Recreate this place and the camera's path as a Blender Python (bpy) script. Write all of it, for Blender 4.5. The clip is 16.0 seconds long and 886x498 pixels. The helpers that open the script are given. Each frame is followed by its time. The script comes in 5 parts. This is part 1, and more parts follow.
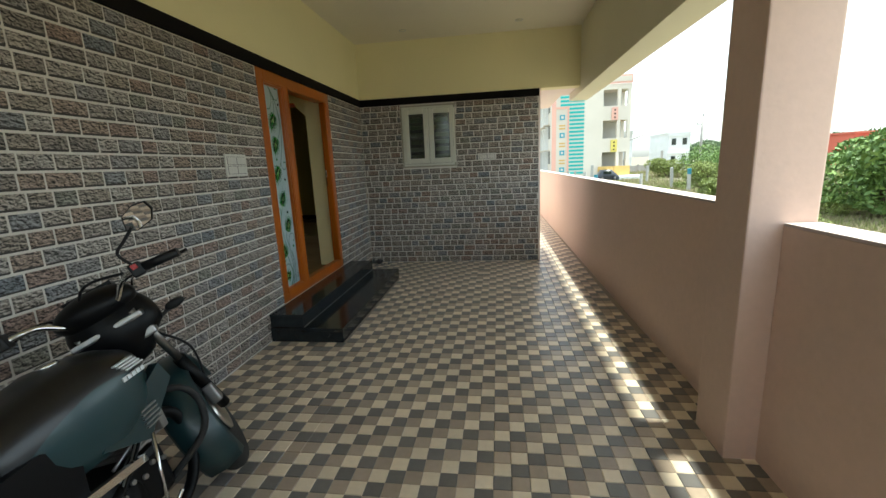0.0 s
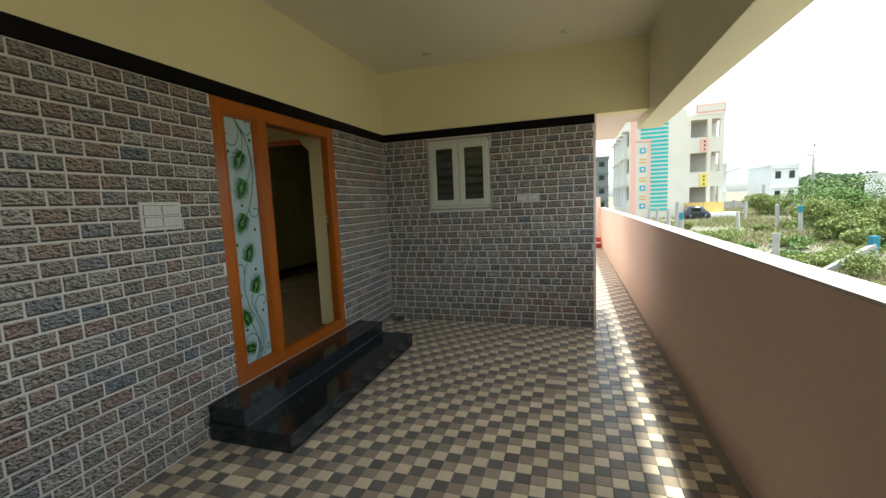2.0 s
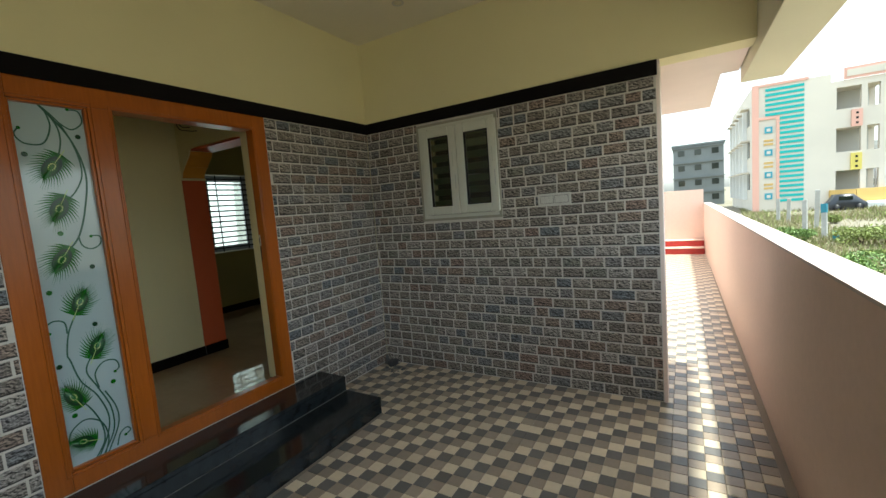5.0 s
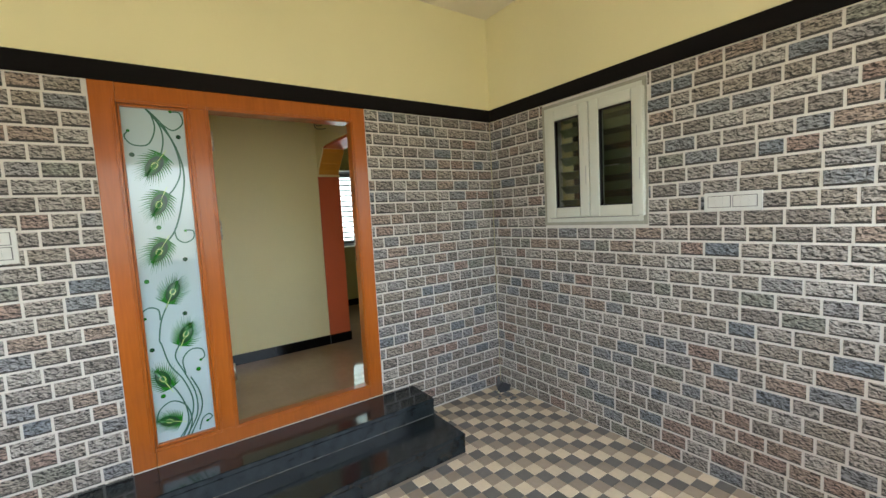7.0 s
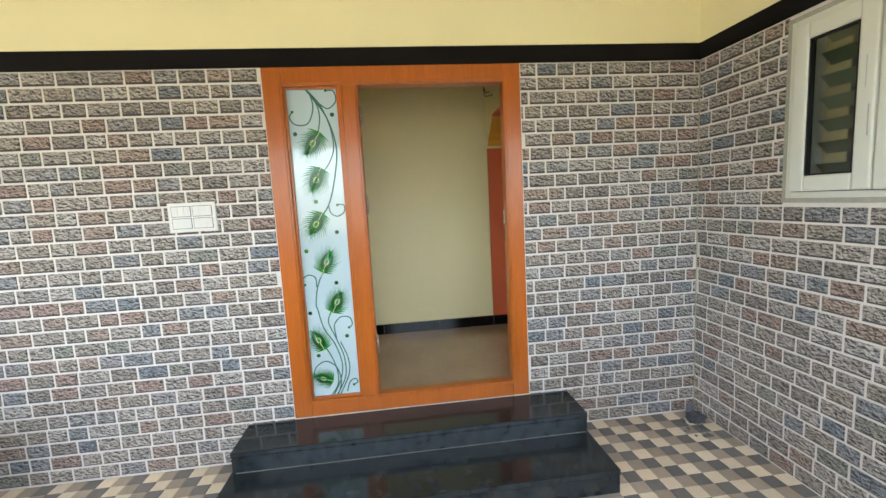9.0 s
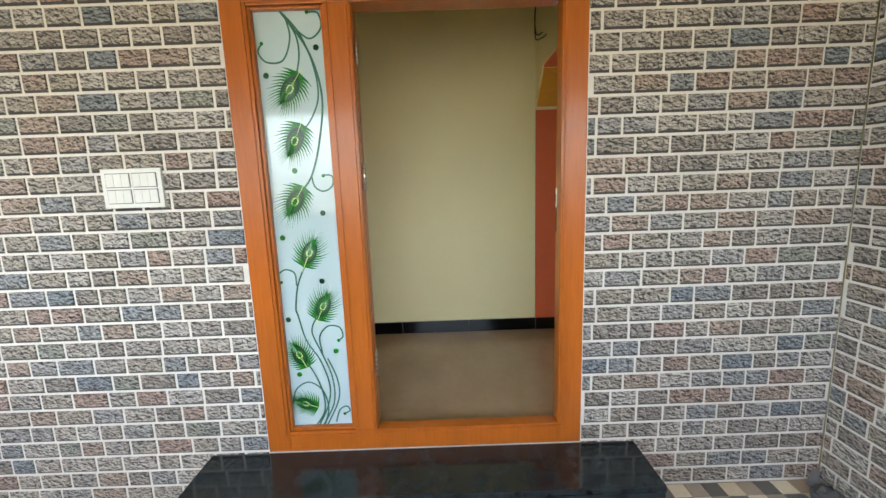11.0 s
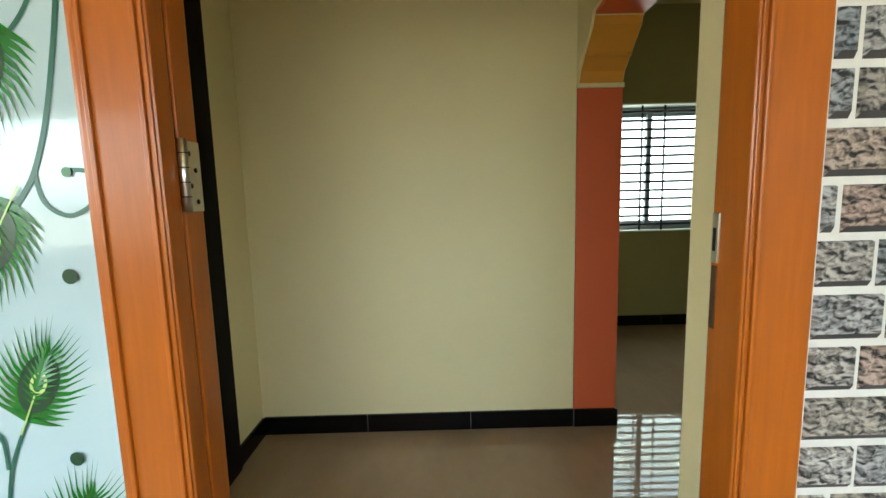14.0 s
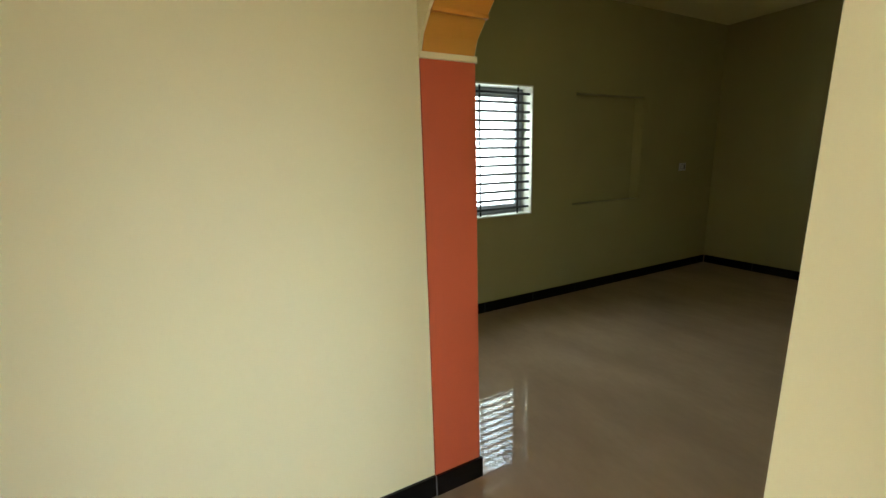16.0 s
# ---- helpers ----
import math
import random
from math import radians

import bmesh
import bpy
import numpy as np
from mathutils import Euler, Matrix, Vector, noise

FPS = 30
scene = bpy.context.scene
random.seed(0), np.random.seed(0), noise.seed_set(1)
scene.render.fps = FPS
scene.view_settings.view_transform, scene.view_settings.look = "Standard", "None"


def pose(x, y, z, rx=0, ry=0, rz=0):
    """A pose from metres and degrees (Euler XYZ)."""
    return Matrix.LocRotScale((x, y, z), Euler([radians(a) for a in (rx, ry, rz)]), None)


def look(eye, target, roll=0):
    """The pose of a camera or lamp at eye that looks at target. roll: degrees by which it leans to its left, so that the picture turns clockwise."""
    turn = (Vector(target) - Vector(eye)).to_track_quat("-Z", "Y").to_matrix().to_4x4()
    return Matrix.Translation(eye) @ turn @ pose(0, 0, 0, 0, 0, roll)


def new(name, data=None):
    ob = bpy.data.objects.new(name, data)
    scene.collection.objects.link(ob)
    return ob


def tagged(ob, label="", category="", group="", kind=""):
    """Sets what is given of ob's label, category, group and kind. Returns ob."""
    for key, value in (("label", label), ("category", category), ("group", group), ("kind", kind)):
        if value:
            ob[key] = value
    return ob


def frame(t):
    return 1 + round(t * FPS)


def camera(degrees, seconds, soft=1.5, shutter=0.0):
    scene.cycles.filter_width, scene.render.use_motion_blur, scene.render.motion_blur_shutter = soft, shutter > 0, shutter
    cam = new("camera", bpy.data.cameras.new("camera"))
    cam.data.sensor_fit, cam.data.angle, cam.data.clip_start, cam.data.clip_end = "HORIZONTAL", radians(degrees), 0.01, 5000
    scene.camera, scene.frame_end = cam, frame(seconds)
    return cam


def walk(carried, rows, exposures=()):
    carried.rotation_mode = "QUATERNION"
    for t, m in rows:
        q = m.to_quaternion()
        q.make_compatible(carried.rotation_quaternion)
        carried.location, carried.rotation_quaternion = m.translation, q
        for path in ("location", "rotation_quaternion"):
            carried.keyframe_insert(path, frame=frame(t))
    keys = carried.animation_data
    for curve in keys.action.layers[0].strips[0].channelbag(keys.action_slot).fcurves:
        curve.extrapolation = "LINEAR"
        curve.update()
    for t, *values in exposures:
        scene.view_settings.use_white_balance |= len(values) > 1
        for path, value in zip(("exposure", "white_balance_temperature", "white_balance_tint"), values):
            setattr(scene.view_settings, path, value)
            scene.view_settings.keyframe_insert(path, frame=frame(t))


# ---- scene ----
cam = camera(94.6, 16.0)

PATH = [
    (0, (2.041, -6.218, 1.485), (1.767, -4.277, 1.084), -2.6),
    (0.5, (2.179, -5.967, 1.521), (1.757, -4.032, 1.239), -1.8),
    (1, (2.256, -5.677, 1.525), (1.744, -3.756, 1.305), -1.4),
    (1.5, (2.319, -5.369, 1.542), (1.794, -3.453, 1.312), -3.3),
    (2, (2.414, -5.049, 1.558), (1.8, -3.159, 1.337), -2.5),
    (2.5, (2.493, -4.73, 1.563), (1.874, -2.837, 1.372), -2.1),
    (3, (2.533, -4.458, 1.581), (1.942, -2.556, 1.401), -2.9),
    (3.5, (2.595, -4.184, 1.573), (1.905, -2.316, 1.385), -3.2),
    (6, (2.83, -2.828, 1.596), (1.556, -1.296, 1.42), -3.6),
    (6.5, (2.788, -2.64, 1.604), (1.344, -1.266, 1.437), -2.8),
    (7, (2.789, -2.489, 1.592), (1.146, -1.36, 1.427), -3.1),
    (7.5, (2.799, -2.321, 1.593), (0.979, -1.516, 1.395), 0.1),
    (8, (2.756, -2.205, 1.577), (0.849, -1.647, 1.355), -2.0),
    (8.5, (2.641, -2.094, 1.568), (0.678, -1.75, 1.391), -2.7),
    (9, (2.547, -2.011, 1.573), (0.573, -1.795, 1.339), -3.1),
    (11.5, (1.59, -1.783, 1.539), (-0.384, -1.831, 1.225), -1.6),
    (12, (1.359, -1.727, 1.545), (-0.618, -1.82, 1.25), -1.3),
    (12.5, (1.15, -1.724, 1.537), (-0.82, -1.807, 1.262), -0.8),
    (13, (0.956, -1.756, 1.539), (-1.02, -1.755, 1.302), -0.6),
    (13.5, (0.843, -1.77, 1.541), (-1.135, -1.796, 1.288), -0.9),
    (14, (0.621, -1.778, 1.523), (-1.365, -1.771, 1.286), -1.5),
    (14.5, (0.42, -1.766, 1.516), (-1.555, -1.691, 1.214), -0.7),
    (15, (0.196, -1.773, 1.546), (-1.752, -1.511, 1.179), -1.5),
    (15.5, (0.025, -1.752, 1.644), (-1.848, -1.17, 1.251), -1.7),
    (16, (-0.11, -1.737, 1.709), (-1.84, -0.829, 1.286), -1.7),
]
EXPOSURES = [(0, 1.84, 6080, -3), (3.5, 1.67, 6100, -1), (6.0, 1.98, 6000, -3), (6.5, 2.3, 6000, -3), (7.0, 3.22, 6000, 3), (7.5, 3.65, 5880, 4), (8.5, 3.74, 5900, 4), (9.2, 3.65, 5800, 4), (12.5, 3.65, 6000, 2),
             (14.0, 3.7, 5900, -2), (14.5, 3.85, 5900, -2), (15.0, 3.9, 5900, 0), (16.0, 4.3, 5850, 4)]
walk(cam, [(t, look(eye, target, roll)) for t, eye, target, roll in PATH], exposures=EXPOSURES)

# ---- world and sun: bright hazy sky, sun high over the open side ----
SUN_EL, SUN_AZ = 75.4, 92.0
world = bpy.data.worlds.new("world")
scene.world = world
world.use_nodes = True
wn = world.node_tree
sky = wn.nodes.new("ShaderNodeTexSky")
sky.sky_type, sky.sun_disc = "NISHITA", False
sky.sun_elevation, sky.sun_rotation = radians(SUN_EL), radians(SUN_AZ)
sky.air_density, sky.dust_density, sky.ozone_density = 1.2, 2.0, 1.0
haze = wn.nodes.new("ShaderNodeHueSaturation")
haze.inputs["Saturation"].default_value = 0.35
wn.links.new(sky.outputs[0], haze.inputs["Color"])
wn.links.new(haze.outputs[0], wn.nodes["Background"].inputs[0])
wn.nodes["Background"].inputs[1].default_value = 0.14
sun = new("sun", bpy.data.lights.new("sun", "SUN"))
sun.data.energy, sun.data.angle, sun.data.color = 2.35, radians(3.0), (1.0, 0.95, 0.86)
sun.matrix_world = look((40 * math.cos(radians(SUN_EL)), 0.3, 40 * math.sin(radians(SUN_EL))), (0, 0, 0))

# ---- materials ----
def mat(name, color, rough=0.6, metal=0.0, grain=0.0, gscale=60.0, stain=0.0, sscale=1.5, bump=0.0, bscale=80.0,
        coat=0.0, tint=None, piece=0.0, spec=0.5, stretch=(1, 1, 1)):
    """Base colour varied at two scales, with relief; piece: how much separate pieces differ."""
    m = bpy.data.materials.new(name)
    m.use_nodes = True
    nt = m.node_tree
    n, l = nt.nodes, nt.links
    bs = n["Principled BSDF"]
    bs.inputs["Roughness"].default_value = rough
    bs.inputs["Metallic"].default_value = metal
    bs.inputs["Coat Weight"].default_value = coat
    bs.inputs["Coat Roughness"].default_value = 0.08
    bs.inputs["Specular IOR Level"].default_value = spec
    geo = n.new("ShaderNodeNewGeometry")
    mp = n.new("ShaderNodeMapping")
    mp.inputs["Scale"].default_value = stretch
    l.new(geo.outputs["Position"], mp.inputs[0])
    src = mp.outputs[0]
    rgb = n.new("ShaderNodeRGB")
    rgb.outputs[0].default_value = (*color, 1)
    out = rgb.outputs[0]

    def noise_tex(scale, detail=4.0):
        t = n.new("ShaderNodeTexNoise")
        t.inputs["Scale"].default_value = scale
        t.inputs["Detail"].default_value = detail
        l.new(src, t.inputs["Vector"])
        return t.outputs["Fac"]

    def vary(out, fac, amount, to):
        mr = n.new("ShaderNodeMapRange")
        mr.inputs["From Min"].default_value, mr.inputs["From Max"].default_value = 0.3, 0.7
        mr.inputs["To Max"].default_value = amount
        l.new(fac, mr.inputs["Value"])
        mx = n.new("ShaderNodeMix")
        mx.data_type = "RGBA"
        l.new(mr.outputs[0], mx.inputs["Factor"])
        l.new(out, mx.inputs["A"])
        mx.inputs["B"].default_value = (*to, 1)
        return mx.outputs["Result"]
    dark = tint or tuple(c * 0.45 for c in color)
    if stain:
        out = vary(out, noise_tex(sscale, 5.0), stain, dark)
    if grain:
        out = vary(out, noise_tex(gscale, 3.0), grain, tuple(c * 0.5 for c in color))
    if piece:
        oi = n.new("ShaderNodeObjectInfo")
        ad = n.new("ShaderNodeMath")
        ad.operation = "ADD"
        l.new(oi.outputs["Random"], ad.inputs[0])
        l.new(geo.outputs["Random Per Island"], ad.inputs[1])
        fr = n.new("ShaderNodeMath")
        fr.operation = "FRACT"
        l.new(ad.outputs[0], fr.inputs[0])
        out = vary(out, fr.outputs[0], piece, dark)
    l.new(out, bs.inputs["Base Color"])
    if bump:
        b = n.new("ShaderNodeBump")
        b.inputs["Strength"].default_value = min(1.0, bump)
        b.inputs["Distance"].default_value = 0.004 * max(1.0, bump)
        l.new(noise_tex(bscale, 3.0), b.inputs["Height"])
        l.new(b.outputs[0], bs.inputs["Normal"])
    return m


def brick_material():
    m = mat("brick_cladding", (0.3, 0.27, 0.24), 0.62)
    nt = m.node_tree
    n, l = nt.nodes, nt.links
    bs = n["Principled BSDF"]
    oi, geo = n.new("ShaderNodeObjectInfo"), n.new("ShaderNodeNewGeometry")
    ad, fr = n.new("ShaderNodeMath"), n.new("ShaderNodeMath")
    ad.operation, fr.operation = "ADD", "FRACT"
    l.new(oi.outputs["Random"], ad.inputs[0])
    l.new(geo.outputs["Random Per Island"], ad.inputs[1])
    l.new(ad.outputs[0], fr.inputs[0])
    ramp = n.new("ShaderNodeValToRGB")
    ramp.color_ramp.interpolation = "CONSTANT"
    tones = [(0.0, (0.200, 0.174, 0.146)), (0.15, (0.235, 0.209, 0.183)), (0.3, (0.161, 0.141, 0.124)), (0.43, (0.204, 0.183, 0.164)),
             (0.54, (0.209, 0.161, 0.131)), (0.62, (0.157, 0.158, 0.162)), (0.69, (0.252, 0.231, 0.209)), (0.79, (0.187, 0.177, 0.172)),
             (0.87, (0.196, 0.141, 0.117)), (0.93, (0.122, 0.132, 0.144)), (0.965, (0.161, 0.159, 0.135))]
    els = ramp.color_ramp.elements
    while len(els) < len(tones):
        els.new(0.5)
    for e, (p, c) in zip(els, tones):
        e.position, e.color = p, (*c, 1)
    l.new(fr.outputs[0], ramp.inputs[0])
    # light and shade of the pressed relief, put into the colour as an embossed print: the height here less the height a
    # little up and aside
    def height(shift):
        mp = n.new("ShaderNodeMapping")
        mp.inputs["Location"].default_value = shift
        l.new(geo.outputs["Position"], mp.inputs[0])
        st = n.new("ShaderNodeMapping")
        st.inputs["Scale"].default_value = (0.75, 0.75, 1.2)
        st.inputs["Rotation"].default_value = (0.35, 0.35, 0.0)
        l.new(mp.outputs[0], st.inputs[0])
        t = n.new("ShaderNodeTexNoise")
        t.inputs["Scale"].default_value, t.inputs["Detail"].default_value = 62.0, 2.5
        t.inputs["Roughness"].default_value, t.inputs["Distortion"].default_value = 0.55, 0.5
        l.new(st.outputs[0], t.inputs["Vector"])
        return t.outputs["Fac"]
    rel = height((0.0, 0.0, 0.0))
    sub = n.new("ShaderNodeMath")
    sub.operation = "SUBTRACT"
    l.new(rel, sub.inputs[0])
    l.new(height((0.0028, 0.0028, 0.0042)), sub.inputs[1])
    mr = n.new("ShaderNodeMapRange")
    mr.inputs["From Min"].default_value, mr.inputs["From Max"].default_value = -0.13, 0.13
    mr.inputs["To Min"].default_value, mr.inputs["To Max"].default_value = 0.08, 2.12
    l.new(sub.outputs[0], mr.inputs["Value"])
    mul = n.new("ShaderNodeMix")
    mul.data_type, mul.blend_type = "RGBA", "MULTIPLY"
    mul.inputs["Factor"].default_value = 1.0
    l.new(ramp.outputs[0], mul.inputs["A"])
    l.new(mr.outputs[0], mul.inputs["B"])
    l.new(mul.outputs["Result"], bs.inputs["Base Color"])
    b = n.new("ShaderNodeBump")
    b.inputs["Strength"].default_value, b.inputs["Distance"].default_value = 1.0, 0.012
    l.new(rel, b.inputs["Height"])
    l.new(b.outputs[0], bs.inputs["Normal"])
    return m


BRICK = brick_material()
GROUT = mat("brick_grout", (0.69, 0.655, 0.6), 0.8, grain=0.15, gscale=40, stain=0.2, sscale=3)
YELLOW = mat("pale_yellow_paint", (0.79, 0.72, 0.42), 0.6, stain=0.1, sscale=0.8, bump=0.15, bscale=30)
CEIL = mat("ceiling_paint", (0.8, 0.74, 0.58), 0.7, stain=0.12, sscale=0.6, bump=0.1, bscale=25)
BEAM = mat("beam_paint", (0.74, 0.7, 0.52), 0.65, stain=0.15, sscale=0.8, bump=0.15, bscale=30)
BAND = mat("black_band_paint", (0.004, 0.003, 0.003), 0.85, spec=0.2, bump=0.2, bscale=40)
PINK = mat("peach_wall_paint", (0.74, 0.54, 0.45), 0.7, stain=0.12, sscale=0.7, grain=0.1, gscale=25, bump=0.2, bscale=40)
PINKTOP = mat("coping_paint", (0.86, 0.74, 0.68), 0.7, stain=0.15, sscale=2, bump=0.2, bscale=40)
COPING = mat("weathered_coping_paint", (0.6, 0.5, 0.46), 0.75, stain=0.3, sscale=3, grain=0.2, gscale=30, bump=0.3, bscale=40)
TEAK = mat("varnished_teak", (0.42, 0.108, 0.007), 0.3, grain=0.35, gscale=26, stain=0.3, sscale=5, bump=0.08, bscale=60, coat=0.12, spec=0.35,
           stretch=(3, 3, 0.25))
DARKWOOD = mat("dark_stained_door", (0.003, 0.0025, 0.0025), 0.6, spec=0.12, grain=0.3, gscale=30, bump=0.1, stretch=(3, 3, 0.3))
GRANITE = mat("black_granite", (0.011, 0.015, 0.018), 0.12, grain=0.5, gscale=200, stain=0.6, sscale=13, tint=(0.04, 0.05, 0.055))
FLOORIN = mat("vitrified_tile_brown", (0.44, 0.315, 0.2), 0.035, stain=0.55, sscale=1.4, tint=(0.22, 0.145, 0.085), grain=0.12, gscale=14, stretch=(1, 1.8, 1))
CREAM = mat("cream_inner_paint", (0.88, 0.79, 0.45), 0.55, stain=0.1, sscale=0.9, bump=0.1, bscale=30)
OLIVE = mat("olive_inner_paint", (0.4, 0.35, 0.15), 0.55, stain=0.15, sscale=0.9, bump=0.1, bscale=30)
SKIRT = mat("black_skirting_tile", (0.004, 0.004, 0.005), 0.15, spec=0.3)
ORANGE = mat("orange_pillar_paint", (0.7, 0.13, 0.045), 0.5, stain=0.12, sscale=1.2, bump=0.08)
AMBER = mat("amber_arch_paint", (0.72, 0.33, 0.04), 0.5, stain=0.12, sscale=2, bump=0.08)
UPVC = mat("white_upvc", (0.58, 0.59, 0.52), 0.3, stain=0.12, sscale=6, tint=(0.5, 0.5, 0.45))
PLASTER = mat("rough_edge_plaster", (0.36, 0.35, 0.29), 0.85, grain=0.3, gscale=40, bump=0.5, bscale=60)
PLASTIC = mat("ivory_plastic", (0.62, 0.61, 0.57), 0.3, stain=0.15, sscale=20)
STEEL = mat("brushed_steel", (0.62, 0.6, 0.55), 0.28, metal=1.0, grain=0.2)
SKIRTJOINT = mat("skirting_joint", (0.13, 0.125, 0.12), 0.8)
TARNISH = mat("tarnished_brass", (0.12, 0.06, 0.03), 0.5, metal=0.6, grain=0.3)
BLACK = mat("black_plastic", (0.007, 0.007, 0.008), 0.45, spec=0.3)
DARKGLASS = mat("dark_window_glass", (0.02, 0.026, 0.02), 0.06, spec=0.6)
RED = mat("red_oxide_paint", (0.42, 0.03, 0.025), 0.45, stain=0.3, sscale=5)
LOUVRE = mat("louvre_glass", (0.3, 0.33, 0.22), 0.25)
GLASSART = mat("frosted_glass", (0.42, 0.53, 0.56), 0.06, stain=0.12, sscale=3, coat=0.6)
LEAFPAINT = mat("green_glass_paint", (0.012, 0.15, 0.008), 0.25, grain=0.5, gscale=50)
LEAFDARK = mat("dark_green_glass_paint", (0.008, 0.045, 0.016), 0.25)
LIME = mat("lime_glass_paint", (0.42, 0.58, 0.18), 0.3)
NAVY = mat("navy_glass_paint", (0.008, 0.02, 0.045), 0.25)
STEMPAINT = mat("stem_glass_paint", (0.014, 0.09, 0.055), 0.3)

# ---- mesh helpers ----
def bm_box(bm, x0, x1, y0, y1, z0, z1, bevel=0.0):
    m = Matrix.LocRotScale(((x0 + x1) / 2, (y0 + y1) / 2, (z0 + z1) / 2), None, (abs(x1 - x0), abs(y1 - y0), abs(z1 - z0)))
    g = bmesh.ops.create_cube(bm, size=1.0, matrix=m)
    if bevel:
        vs = set(g["verts"])
        es = [e for e in bm.edges if e.verts[0] in vs and e.verts[1] in vs]
        bmesh.ops.bevel(bm, geom=es, offset=bevel, segments=2, affect="EDGES", profile=0.6)
    return bm


def box(x0, x1, y0, y1, z0, z1, bevel=0.0):
    return bm_box(bmesh.new(), x0, x1, y0, y1, z0, z1, bevel)


def bm_tube(bm, pts, r, seg=8, taper=None, closed=False):
    """A round tube along a line of points."""
    pts = [Vector(p) for p in pts]
    rings, up = [], None
    for i, p in enumerate(pts):
        a = pts[max(0, i - 1)]
        b = pts[min(len(pts) - 1, i + 1)]
        d = (b - a).normalized()
        if up is None:
            up = Vector((0, 0, 1)) if abs(d.z) < 0.9 else Vector((1, 0, 0))
        s = d.cross(up).normalized()
        up = s.cross(d).normalized()
        rr = r if taper is None else r * (1 + (taper - 1) * i / max(1, len(pts) - 1))
        rings.append([bm.verts.new(p + (s * math.cos(k * math.tau / seg) + up * math.sin(k * math.tau / seg)) * rr) for k in range(seg)])
    for a, b in zip(rings, rings[1:]):
        for k in range(seg):
            f = bm.faces.new((a[k], a[(k + 1) % seg], b[(k + 1) % seg], b[k]))
            f.smooth = True
    bm.faces.new(rings[0])
    bm.faces.new(rings[-1][::-1])
    return bm


def tube(pts, r, seg=8, taper=None):
    return bm_tube(bmesh.new(), pts, r, seg, taper)


def bm_loft(bm, rings, cap=True, smooth=True):
    vs = [[bm.verts.new(p) for p in ring] for ring in rings]
    n = len(vs[0])
    for a, b in zip(vs, vs[1:]):
        for k in range(n):
            bm.faces.new((a[k], a[(k + 1) % n], b[(k + 1) % n], b[k])).smooth = smooth
    if cap:
        bm.faces.new(vs[0][::-1])
        bm.faces.new(vs[-1])
    return bm


def bm_lathe(bm, profile, centre, axis="Z", seg=24):
    """Turns (radius, height) pairs round an axis through centre."""
    c = Vector(centre)
    rings = []
    for r, h in profile:
        ring = []
        for k in range(seg):
            a = k * math.tau / seg
            u, v = r * math.cos(a), r * math.sin(a)
            ring.append(c + {"Z": Vector((u, v, h)), "X": Vector((h, u, v)), "Y": Vector((v, h, u))}[axis])
        rings.append(ring)
    return bm_loft(bm, rings)


def extrude_poly(pts, axis, a, b):
    """A prism: polygon points in the plane across the axis, from a to b."""
    bm = bmesh.new()
    def at(p, h):
        return {"x": (h, p[0], p[1]), "y": (p[0], h, p[1]), "z": (p[0], p[1], h)}[axis]
    bm_loft(bm, [[at(p, a) for p in pts], [at(p, b) for p in pts]], smooth=False)
    return bm


def finish(bm):
    bmesh.ops.recalc_face_normals(bm, faces=bm.faces)


def part(name, bm, material, parent, label=""):
    finish(bm)
    me = bpy.data.meshes.new(name)
    bm.to_mesh(me)
    bm.free()
    me.materials.append(material)
    ob = new(name, me)
    ob.parent = parent
    if parent is not None:
        ob.matrix_parent_inverse = parent.matrix_world.inverted() if parent.type != "EMPTY" else Matrix.Translation(-parent.location)
    return tagged(ob, label)


def thing(name, at, label, category, group="", kind=""):
    ob = new(name)
    ob.location = at
    return tagged(ob, label, category, group, kind)


def structure(name, bm, material, label=""):
    return tagged(part(name, bm, material, None), label, "", "", "structure")


# ---- the large structure ----
CX = 2.63                       # free edge of the end wall
BANDZ0, BANDZ1 = 2.385, 2.487
CEILZ = 3.26
FR_Y0, FR_Y1, FR_Z0, FR_Z1 = -2.73, -1.20, 0.253, 2.39
XIN = -0.30                     # inner face of the front wall
FIN = 0.27                      # inner floor height
BACK = -9.6


def wall_with_hole(axis, a, b, u0, u1, z0, z1, hole):
    """A wall slab with one opening (u0, u1, z0, z1), as one mesh."""
    hu0, hu1, hz0, hz1 = hole
    bm = bmesh.new()
    for p, q, r, s in ((u0, hu0, z0, z1), (hu1, u1, z0, z1), (hu0, hu1, z0, hz0), (hu0, hu1, hz1, z1)):
        if q - p > 1e-4 and s - r > 1e-4:
            if axis == "x":
                bm_box(bm, a, b, p, q, r, s)
            else:
                bm_box(bm, p, q, a, b, r, s)
    return bm


wall_w = structure("wall_west", wall_with_hole("x", XIN + 0.004, -0.004, BACK, 0.0, -0.1, BANDZ0, (FR_Y0, FR_Y1, FR_Z0, FR_Z1)), GROUT,
                   "porch wall clad in small rustic grey and brown bricks with pale grout")
structure("wall_west_upper", box(XIN + 0.004, 0.0, BACK, 0.0, BANDZ0 + 0.002, CEILZ), YELLOW, "smooth pale yellow wall above the brick cladding")
wall_e = structure("wall_end", wall_with_hole("y", 0.004, 0.2, 0.0, CX - 0.005, -0.1, BANDZ0, (0.625, 1.412, 1.48, 2.352)), GROUT,
                   "end wall of the porch clad in small rustic bricks")
structure("wall_end_upper", box(0.0, 3.2, 0.0, 0.2, BANDZ1 - 0.001, CEILZ), YELLOW, "smooth pale yellow lintel wall above the bricks")
structure("wall_end_core", box(0.0, CX - 0.005, 0.004, 0.2, BANDZ0 + 0.001, BANDZ1 - 0.002), YELLOW)
